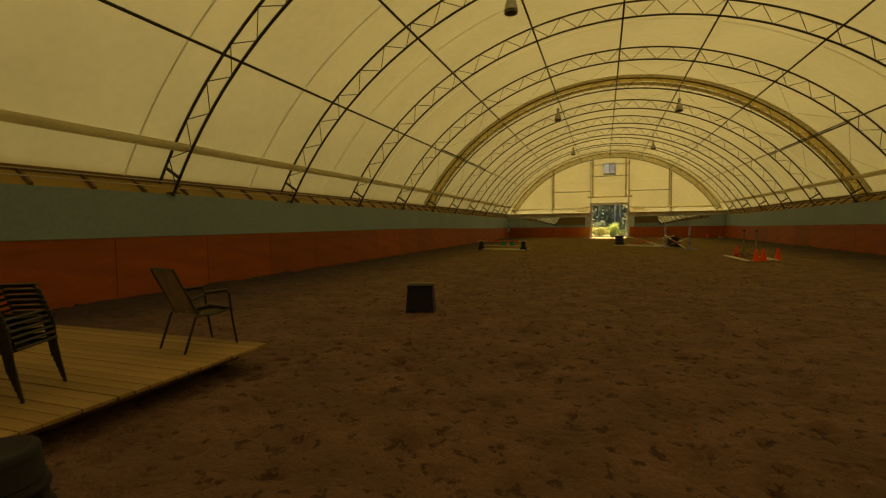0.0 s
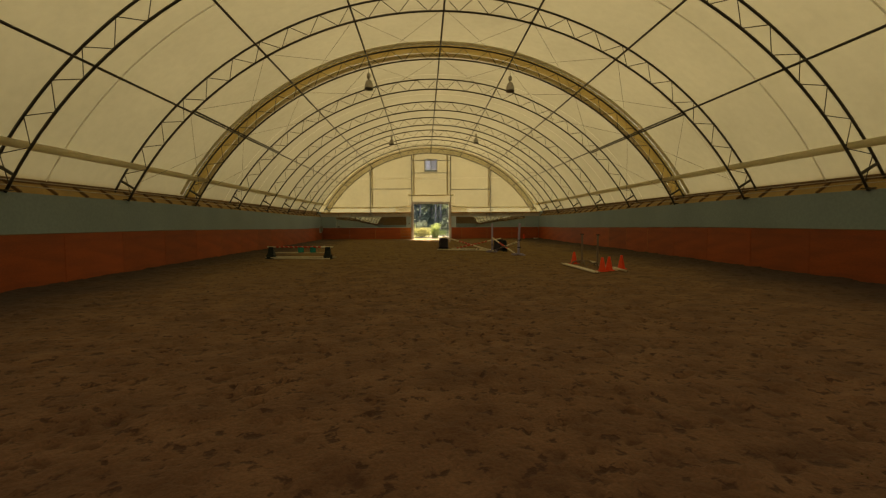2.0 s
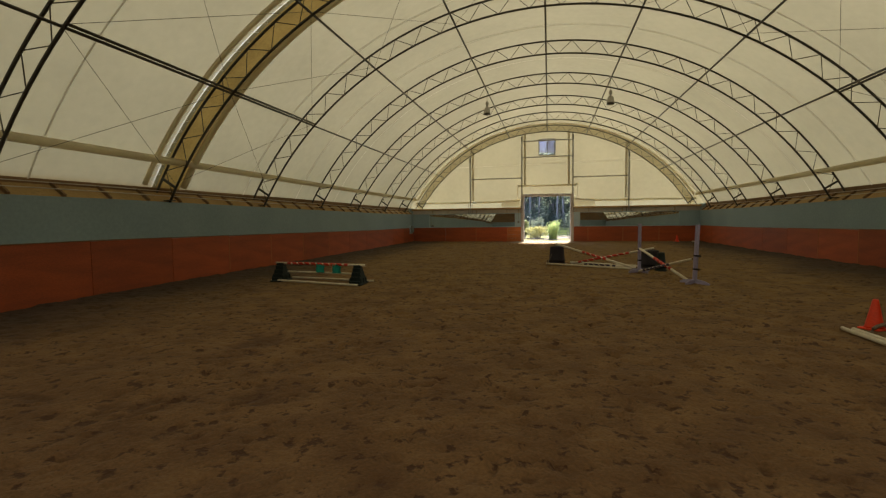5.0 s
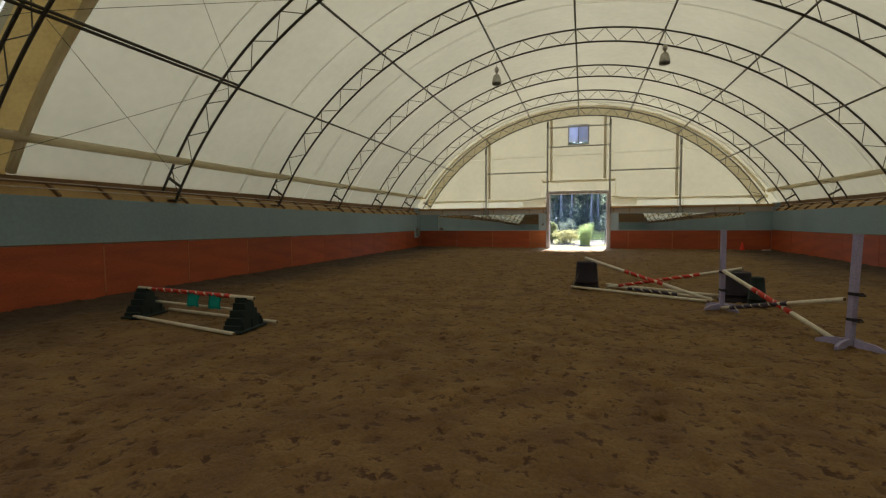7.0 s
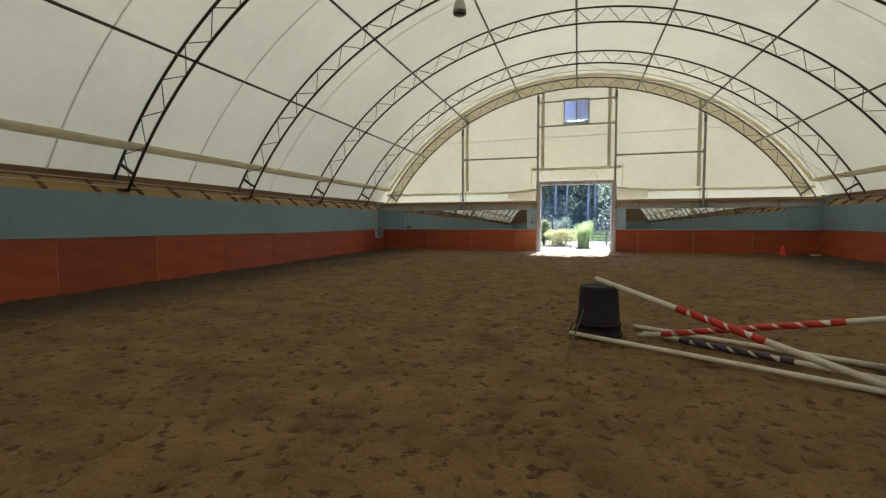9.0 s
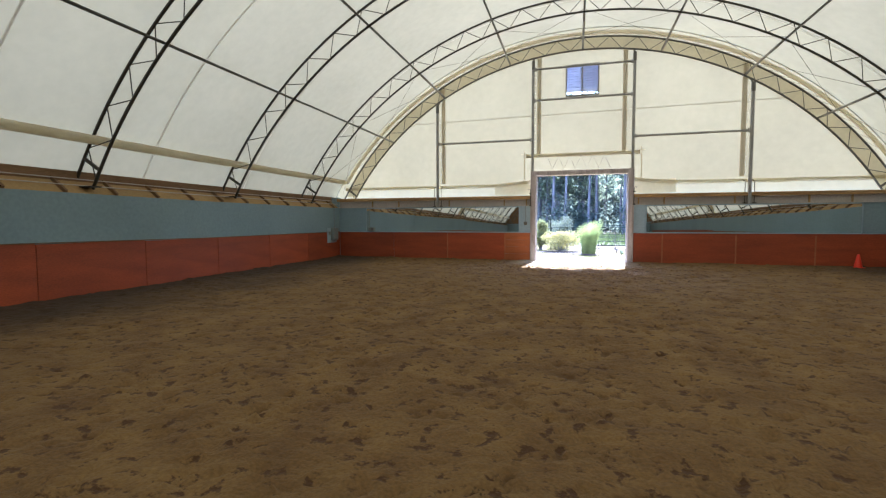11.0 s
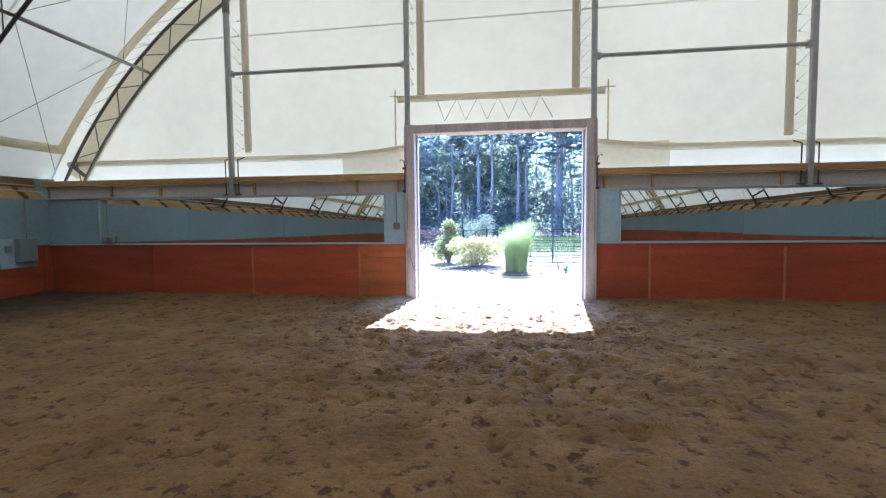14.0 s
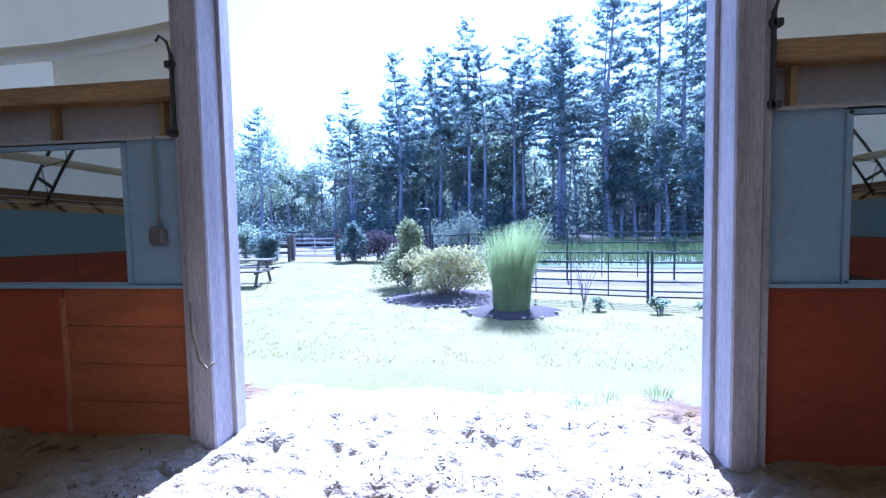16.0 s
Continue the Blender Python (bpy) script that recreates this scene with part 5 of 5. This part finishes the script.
def leaf_cloud(name, rng, centres, n, size, material, droop=0.0):
    """Many small leaves round the given (centre, radii) clumps."""
    verts, faces = [], []
    for k in range(n):
        c, r = centres[k % len(centres)]
        u = Vector((rng.gauss(0, 1), rng.gauss(0, 1), rng.gauss(0, 1))).normalized() * (rng.random() ** 0.45)
        p = Vector(c) + Vector((u.x * r[0], u.y * r[1], u.z * r[2]))
        d = Vector((rng.gauss(0, 1), rng.gauss(0, 1), rng.gauss(0.15, 0.8))).normalized()
        s = d.orthogonal().normalized()
        s = (Matrix.Rotation(rng.uniform(0, 6.28), 3, d) @ s)
        a = size * rng.uniform(0.6, 1.3)
        i = len(verts)
        verts += [p - d * a * 0.5, p + s * a * 0.28, p + d * a * 0.5 - Vector((0, 0, droop * a)), p - s * a * 0.28]
        faces.append((i, i + 1, i + 2, i + 3))
    return quads(name, verts, faces, material)


def shrub(m, rx, ry, h, n, size, material, label, seed, lobes=9, category="shrub", pointed=False):
    rng = random.Random(seed)
    t = thing("shrub", label, category, m, "shrubs")
    cs = []
    for k in range(lobes):
        a = rng.uniform(0, 6.28)
        f = rng.uniform(0.1, 0.75)
        z = h * rng.uniform(0.14, 0.85)
        if pointed:
            f *= 1.15 * (1 - z / h)
        p = Vector((rx * f * math.cos(a), ry * f * math.sin(a), z))
        cs.append((p, (rx * 0.42 * (1.25 - z / h if pointed else 1), ry * 0.42 * (1.25 - z / h if pointed else 1), h * 0.24)))
        bm = bmesh.new()
        tube(bm, [(0.2 * p.x, 0.2 * p.y, -0.1), (0.6 * p.x, 0.6 * p.y, z * 0.5), tuple(p)], 0.018, 5, 0.006)
        part("stem", bm, M_BARK, t)
    part("crown", leaf_cloud("crown", rng, cs, n, size, material), None, t)
    return t


shrub(pose(-1.02, 64.4, 0), 1.15, 0.9, 1.15, 5200, 0.085, M_CREAM, "rounded cream-variegated shrub in mulch", 3, 22)
shrub(pose(-2.28, 66.0, 0), 1.1, 1.0, 1.85, 5600, 0.10, M_SHRUB, "upright light green shrub beside the bed", 4, 24, "shrub", True)
shrub(pose(-1.25, 67.9, 0), 1.0, 1.0, 2.0, 4800, 0.09, M_SILVER, "silvery flowering shrub by the fence", 5, 16)
shrub(pose(-5.2, 74.6, 0), 1.5, 1.0, 1.35, 3000, 0.10, M_PURPLELEAF, "purple-leaved shrub beside the gate", 6, 18)
shrub(pose(-3.6, 73.0, 0), 1.1, 1.0, 1.3, 2200, 0.10, M_PURPLELEAF, "purple-leaved shrub beside the gate", 7, 14)
shrub(pose(-6.75, 74.6, 0), 1.25, 1.1, 1.75, 4800, 0.12, M_LEAFDK, "small dark conical evergreen by the gate", 8, 24, "evergreen", True)
shrub(pose(-10.55, 73.6, 0), 0.95, 0.9, 1.5, 4200, 0.12, M_LEAFDK, "rounded dark evergreen by the gate", 9, 20, "evergreen")
shrub(pose(-12.6, 75.2, 0), 0.9, 0.8, 1.9, 2200, 0.1, M_LEAF, "loose light green shrub by the rail fence", 10, 14)
shrub(pose(3.3, 62.3, -0.05), 0.25, 0.2, 0.28, 260, 0.07, M_LEAF, "low green weed at the fence foot", 11, 5)
shrub(pose(4.1, 62.1, -0.05), 0.3, 0.2, 0.25, 260, 0.07, M_LEAF, "low green weed at the fence foot", 12, 5)
shrub(pose(2.2, 62.5, -0.05), 0.3, 0.2, 0.25, 220, 0.07, M_LEAF, "low green weed at the fence foot", 13, 5)


def blades(rng, n, base, height, lean, width, kinds=4):
    verts, faces = [], []
    for k in range(n):
        a, r = rng.uniform(0, 6.28), base * math.sqrt(rng.random())
        x, y = r * math.cos(a), r * math.sin(a)
        h = height * rng.uniform(0.62, 1.05)
        out = lean * rng.uniform(0.2, 1.0) * (0.4 + r / base)
        bx, by = math.cos(a + rng.gauss(0, 0.5)), math.sin(a + rng.gauss(0, 0.5))
        sx, sy = -by * width, bx * width
        i = len(verts)
        for f in (0.0, 0.4, 0.75, 1.0):
            o, wd = out * f * f, (1 - f * 0.85)
            z = h * (f - 0.12 * f * f * f)
            verts += [(x + bx * o - sx * wd, y + by * o - sy * wd, z), (x + bx * o + sx * wd, y + by * o + sy * wd, z)]
        for q in range(3):
            faces.append((i + 2 * q, i + 2 * q + 1, i + 2 * q + 3, i + 2 * q + 2))
    return verts, faces


rng = random.Random(21)
t = thing("ornamental_grass", "tall green clump of ornamental grass in mulch", "ornamental grass", pose(0.52, 62.45, -0.04))
v, f = blades(rng, 2100, 0.36, 2.0, 0.40, 0.006)
# the tips lean with the wind and stand taller on that side
v = [(x + 0.032 * z * z, y, z * (0.96 + 0.12 * x)) for x, y, z in v]
part("blade_clump", quads("blade_clump", v, f, M_REED), None, t)
v, f = blades(rng, 250, 0.36, 0.42, 0.12, 0.008)
part("stalk_clump", quads("stalk_clump", v, f, M_SHRUB), None, t)

for x, y, n in ((1.06, 57.6, 130), (-1.75, 57.62, 110), (1.9, 57.95, 90), (3.4, 60.1, 120), (1.35, 57.75, 60)):
    t = thing("grass_tuft", "small green grass tuft at the sandy threshold", "grass tuft", pose(x, y, -0.09), "grass tufts")
    v, f = blades(rng, n, 0.13, 0.13, 0.10, 0.004)
    part("blade_clump", quads("blade_clump", v, f, M_REED), None, t)

# lawn tufts
verts, faces = [], []
rng = random.Random(5)
for k in range(2600):
    y = 58.9 + (rng.random() ** 1.4) * 15
    x = rng.uniform(-10, 5.5) if y > 58.5 else rng.uniform(-2.6, 2.6)
    if y < 58.0 and rng.random() < 0.55:
        continue
    for q in range(7):
        a = rng.uniform(0, 6.28)
        px, py = x + rng.gauss(0, 0.07), y + rng.gauss(0, 0.07)
        h = rng.uniform(0.015, 0.045)
        dx, dy = 0.006 * math.cos(a), 0.006 * math.sin(a)
        i = len(verts)
        verts += [(px - dx, py - dy, -0.1), (px + dx, py + dy, -0.1), (px + rng.gauss(0, 0.03), py + rng.gauss(0, 0.03), -0.09 + h)]
        faces.append((i, i + 1, i + 2))
tagged(new("grass_tufts", quads("grass_tufts", verts, faces, M_TUFT)), "short green lawn blades", "grass", kind="stuff")


def pipe_fence(a, b, posts, h, rails, label, thin=2):
    a, b = Vector(a), Vector(b)
    t = thing("pipe_fence", label, "fence", Matrix.Translation(a), "pipe fences")
    d = b - a
    for k in range(posts):
        p = d * k / (posts - 1)
        bm = bmesh.new()
        tube(bm, [(p.x, p.y, -0.1), (p.x, p.y, h + 0.06)], 0.029, 8)
        part("post", bm, M_FENCE, t)
        if k < posts - 1:
            for j in range(1, thin + 1):
                s = d * (k + j / (thin + 1)) / (posts - 1)
                bm = bmesh.new()
                tube(bm, [(s.x, s.y, 0.02), (s.x, s.y, h)], 0.014, 6)
                part("stay", bm, M_FENCE, t)
    for k in range(rails):
        z = 0.16 + (h - 0.16) * k / (rails - 1)
        bm = bmesh.new()
        tube(bm, [(0, 0, z), (d.x, d.y, z)], 0.02, 6)
        part("rail", bm, M_FENCE, t)
    return t


pipe_fence((0.35, 64.3, 0), (3.42, 63.45, 0), 2, 0.98, 5, "dark green pipe fence panel beside the flower bed", 3)
pipe_fence((3.5, 63.43, 0), (9.6, 62.6, 0), 3, 0.98, 5, "dark green pipe fence along the paddock", 2)
pipe_fence((-0.7, 67.6, 0), (8.2, 66.9, 0), 4, 1.32, 5, "dark green pipe fence across the paddock", 2)
pipe_fence((-1.66, 66.38, 0), (-0.7, 67.6, 0), 2, 1.32, 5, "dark green pipe fence by the silvery shrub", 1)
pipe_fence((-1.0, 79.5, 0), (24, 79, 0), 9, 1.3, 4, "far dark pipe fence before the woods", 1)

t = thing("pipe_post", "tall dark green pipe post with a short bent arm", "post", pose(-1.71, 66.3, 0))
bm = bmesh.new()
tube(bm, [(0, 0, -0.1), (0, 0, 2.08)], 0.036, 8)
part("shaft", bm, M_FENCE, t)
bm = bmesh.new()
tube(bm, [(0.02, 0, 2.05), (-0.1, 0, 2.11), (-0.40, 0.02, 2.08)], 0.026, 8)
part("arm", bm, M_FENCE, t)


def farm_gate():
    t = thing("farm_gate", "grey metal pipe gate between wooden posts", "gate", pose(-10.0, 75.0, 0))
    for x in (0, 2.3):
        bm = bmesh.new()
        box(bm, (x, 0, 0.6), (0.16, 0.16, 1.3), bevel=0.012)
        part("gate_post", bm, M_FENCEWOOD, t, "weathered wooden post")
    for z in (0.22, 0.42, 0.62, 0.82, 1.04):
        bm = bmesh.new()
        tube(bm, [(0.12, 0, z), (2.18, 0, z)], 0.028, 6)
        part("rail", bm, M_GATE, t)
    for x in (0.13, 1.15, 2.17):
        bm = bmesh.new()
        tube(bm, [(x, 0, 0.2), (x, 0, 1.06)], 0.02, 6)
        part("upright", bm, M_GATE, t)


farm_gate()


def rail_fence(a, b, n, label):
    a, b = Vector(a), Vector(b)
    d = b - a
    t = thing("rail_fence", label, "fence", Matrix.Translation(a), "rail fences")
    for k in range(n):
        p = d * k / (n - 1)
        bm = bmesh.new()
        box(bm, (p.x, p.y, 0.55), (0.12, 0.12, 1.3), bevel=0.01)
        part("post", bm, M_FENCEWOOD, t)
    for z in (0.35, 0.72, 1.08):
        bm = bmesh.new()
        box(bm, (d.x / 2, d.y / 2, z), (d.length, 0.04, 0.12), Matrix.Rotation(math.atan2(d.y, d.x), 4, "Z"), 0.006)
        part("rail", bm, M_FENCEWOOD, t)


rail_fence((-24, 75.4, 0), (-10.2, 75.0, 0), 7, "weathered three-rail wooden fence")
rail_fence((-7.6, 75.0, 0), (-2.0, 76.0, 0), 4, "weathered three-rail wooden fence behind shrubs")
rail_fence((-40, 92.3, 0), (-3.0, 92.0, 0), 14, "far weathered wooden fence before the woods")

# picnic table, standing on the lawn
t = thing("picnic_table", "dark weathered wooden picnic table on the lawn", "picnic table", pose(-7.55, 66.4, -0.06, 0, 0, 8))
for k in range(5):
    bm = bmesh.new()
    box(bm, (0, -0.3 + 0.15 * k, 0.74), (1.8, 0.14, 0.04), bevel=0.005)
    part("top_board", bm, M_FENCEWOOD, t)
for s in (-1, 1):
    bm = bmesh.new()
    box(bm, (0, s * 0.72, 0.44), (1.8, 0.25, 0.04), bevel=0.005)
    part("bench", bm, M_FENCEWOOD, t)
    bm = bmesh.new()
    box(bm, (s * 0.65, 0, 0.40), (0.04, 1.55, 0.09), bevel=0.005)
    part("cross_beam", bm, M_FENCEWOOD, t)
    for q in (-1, 1):
        bm = bmesh.new()
        tube(bm, [(s * 0.6, q * 0.25, 0.72), (s * 0.6, q * 0.62, 0.0)], 0.045, 4)
        part("leg", bm, M_FENCEWOOD, t)


# ---- woods ----
def pine(seed, h, bare):
    """A tall white pine: bare trunk below, tiers of drooping boughs above."""
    rng = random.Random(seed)
    t = thing("pine_tree", "tall dark white pine with a bare lower trunk", "pine tree", pose(0, 0, 0), "pines")
    bm = bmesh.new()
    bx, by = rng.gauss(0, 0.35), rng.gauss(0, 0.35)
    spine = [Vector((bx * math.sin(k * 0.35), by * math.sin(k * 0.3), h * k / 12)) for k in range(13)]
    tube(bm, [s - Vector((0, 0, 0.15)) if i == 0 else s for i, s in enumerate(spine)], 0.26, 8, 0.03)

    def at(z):
        k = min(int(z / h * 12), 11)
        f = z / h * 12 - k
        return spine[k].lerp(spine[k + 1], f)

    for k in range(9):
        z = h * rng.uniform(0.12, bare)
        a = rng.uniform(0, 6.28)
        p = at(z)
        L = rng.uniform(0.5, 1.8)
        tube(bm, [p, p + Vector((L * math.cos(a), L * math.sin(a), -0.1 * L))], 0.025, 4, 0.008)
    verts, faces = [], []
    z = h * bare
    while z < h * 0.985:
        f = (z / h - bare) / (1 - bare)
        L0 = (0.45 + 3.7 * (1 - f) ** 0.75 * min(1.0, 0.45 + f * 2.4)) * h / 24
        for k in range(rng.randint(3, 5)):
            if rng.random() < 0.14:
                continue
            a = rng.uniform(0, 6.28)
            L = L0 * rng.uniform(0.6, 1.4)
            p = at(z)
            d = Vector((math.cos(a), math.sin(a), 0))
            rise = rng.uniform(-0.08, 0.22) + 0.35 * f
            tip = p + d * L + Vector((0, 0, L * rise))
            mid = p + d * L * 0.5 + Vector((0, 0, L * rise * 0.3))
            tube(bm, [p, mid, tip], 0.03, 4, 0.008)
            m = max(5, int(L / 0.15))
            for j in range(m):
                s = 0.25 + 0.78 * (j + rng.random()) / m
                q = p.lerp(mid, s * 2) if s < 0.5 else mid.lerp(tip, s * 2 - 1)
                q = q + Vector((rng.gauss(0, 0.16), rng.gauss(0, 0.16), rng.gauss(0.03, 0.07)))
                for b in range(7):
                    e = Vector((rng.gauss(0, 1), rng.gauss(0, 1), rng.gauss(0.25, 0.5))).normalized() * rng.uniform(0.28, 0.6)
                    w = e.orthogonal().normalized() * 0.06
                    i = len(verts)
                    verts += [q - w, q + w, q + e]
                    faces.append((i, i + 1, i + 2))
        z += rng.uniform(0.5, 1.05) * h / 24
    part("trunk", bm, M_BARK, t)
    part("crown", quads("crown", verts, faces, M_PINE), None, t)
    return t


def broadleaf(seed, h, material=M_LEAF, label="slender broadleaf tree with thin light green foliage"):
    rng = random.Random(seed)
    t = thing("broadleaf_tree", label, "tree", pose(0, 0, 0), "broadleaf trees")
    bm = bmesh.new()
    bend = Vector((rng.gauss(0, 0.6), rng.gauss(0, 0.6), 0))
    spine = [Vector((0, 0, h * k / 8)) + bend * (k / 8) ** 2 for k in range(9)]
    tube(bm, [s - Vector((0, 0, 0.15)) if i == 0 else s for i, s in enumerate(spine)], 0.15, 7, 0.02)
    cs = []
    for k in range(26):
        f = rng.uniform(0.28, 0.98)
        p = spine[int(f * 8)].lerp(spine[min(int(f * 8) + 1, 8)], f * 8 % 1)
        a = rng.uniform(0, 6.28)
        L = h * rng.uniform(0.10, 0.24) * (1.15 - 0.6 * f)
        tip = p + Vector((L * math.cos(a), L * math.sin(a), L * rng.uniform(0.3, 1.0)))
        tube(bm, [p, p.lerp(tip, 0.5) + Vector((0, 0, -0.05 * L)), tip], 0.035, 4, 0.008)
        r = h * rng.uniform(0.06, 0.12)
        cs.append((tip, (r, r, r * 0.8)))
    part("trunk", bm, M_BARK, t)
    part("crown", leaf_cloud("crown", rng, cs, 1900, 0.31, material, 0.2), None, t)
    return t


PINES = [pine(31, 24, 0.42), pine(32, 24, 0.5), pine(33, 22, 0.35), pine(34, 25, 0.55)]
LEAVES = [broadleaf(41, 15), broadleaf(42, 14), broadleaf(43, 11), broadleaf(44, 9, M_LEAFDK, "dense dark green understorey tree")]
used = set()


def plant(src, x, y, s, turn, sx=1.0):
    k = src.scale
    m = pose(x, y, -0.05, 0, 0, turn) @ Matrix.Diagonal((s * sx / k.x, s * sx / k.y, s / k.z, 1))
    if src not in used:
        used.add(src)
        src.matrix_basis = m
    else:
        copy_thing(src, m)


# the pines that stand against the sky: place and height
for k, (x, y, h) in enumerate(((-25.2, 100, 14.4), (-16.9, 105, 17), (-11.4, 105, 21), (-6.9, 106, 21.5), (-3.2, 104, 23.6), (1.5, 103, 20), (5.9, 100, 21.5), (-1.75, 104, 21), (2.8, 105, 22), (6.35, 101, 22),
                               (10.4, 98, 24.5), (14.2, 97, 25), (17.2, 99, 25), (-14.0, 112, 19), (-8.9, 110, 19), (3.2, 112, 22), (7.4, 110, 24), (12.0, 108, 26),
                               (20.5, 100, 25), (24, 103, 26), (29, 101, 25), (34, 104, 26), (-20.5, 109, 15.5))):
    src = PINES[k % 4]
    plant(src, x, y, h / (24, 24, 22, 25)[k % 4], 71 * k, 1.0)
rng = random.Random(77)
for k in range(120):
    x = rng.uniform(-40, 36)
    y = rng.uniform(105, 130)
    tall = 0.85 if x < -18 else 1.0
    plant(LEAVES[k % 4 if x > -30 else 2], x, y, rng.uniform(0.8, 1.35) * tall * (0.8 if k % 4 == 3 else 1.0), rng.uniform(0, 360))
for k in range(62):
    x = rng.uniform(-38, 36)
    plant(PINES[k % 4], x, rng.uniform(110, 130), rng.uniform(0.6, 0.95) * (0.65 if x < -15 else 1.0), rng.uniform(0, 360))
# dense dark trees towards the right
for k in range(14):
    plant(LEAVES[3], rng.uniform(10, 34), rng.uniform(90, 100), rng.uniform(0.7, 1.2), rng.uniform(0, 360), 1.25)

# brush at the foot of the woods
rng = random.Random(15)
cs = []
for k in range(700):
    x = rng.uniform(-70, 70)
    h = rng.uniform(1.2, 6.0)
    cs.append((Vector((x, rng.uniform(97, 134), h * 0.5)), (1.7, 1.4, h * 0.6)))
tagged(new("brush", leaf_cloud("brush", rng, cs, 100000, 0.36, M_LEAFDK)), "dark brush and undergrowth along the woods", "undergrowth", kind="stuff")

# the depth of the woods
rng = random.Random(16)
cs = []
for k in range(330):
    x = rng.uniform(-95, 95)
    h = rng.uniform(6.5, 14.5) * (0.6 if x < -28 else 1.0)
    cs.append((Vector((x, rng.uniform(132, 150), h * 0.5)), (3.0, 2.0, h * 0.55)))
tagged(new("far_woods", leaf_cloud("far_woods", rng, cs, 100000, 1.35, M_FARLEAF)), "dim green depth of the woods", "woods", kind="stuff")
sheet("forest_floor", [(-120, 93.5), (-3.0, 93.0), (7, 86), (60, 82), (120, 90), (120, 170), (-120, 170)], -0.05, M_LITTER, "brown shaded leaf litter under the trees", "forest floor")
sheet("meadow", [(-0.8, 71.5), (6.2, 70.0), (40, 69), (70, 83), (7.5, 87), (-2.5, 91.0)], -0.04, M_MEADOW, "dark rough meadow grass behind the paddock", "meadow")
rng = random.Random(9)
verts, faces = [], []
for k in range(12000):
    x, y = rng.uniform(-0.5, 34), rng.uniform(71.6, 86)
    h = rng.uniform(0.3, 0.85)
    i = len(verts)
    a = rng.uniform(0, 6.28)
    verts += [(x - 0.02 * math.cos(a), y - 0.02 * math.sin(a), -0.05), (x + 0.02 * math.cos(a), y + 0.02 * math.sin(a), -0.05), (x + rng.gauss(0, 0.12), y + rng.gauss(0, 0.12), h)]
    faces.append((i, i + 1, i + 2))
tagged(new("meadow_grass", quads("meadow_grass", verts, faces, M_MEADOWGRASS)), "tall dark meadow grass", "grass", kind="stuff")

# a bare sapling by the fence
rng = random.Random(23)
t = thing("bare_sapling", "small leafless sapling by the pipe fence", "sapling", pose(2.0, 62.9, -0.08))
for k in range(7):
    a = rng.uniform(0, 6.28)
    d = rng.uniform(0.1, 0.45)
    bm = bmesh.new()
    tube(bm, [(0, 0, 0), (0.3 * d * math.cos(a), 0.3 * d * math.sin(a), 0.45), (d * math.cos(a), d * math.sin(a), rng.uniform(0.75, 1.2))], 0.010, 5, 0.004)
    part("branch", bm, M_BARK, t)
pole_thing((10.6, 55.7, 0.06), (11.1, 55.85, 0.06), 0.045, label="short white pole end lying by the wall")
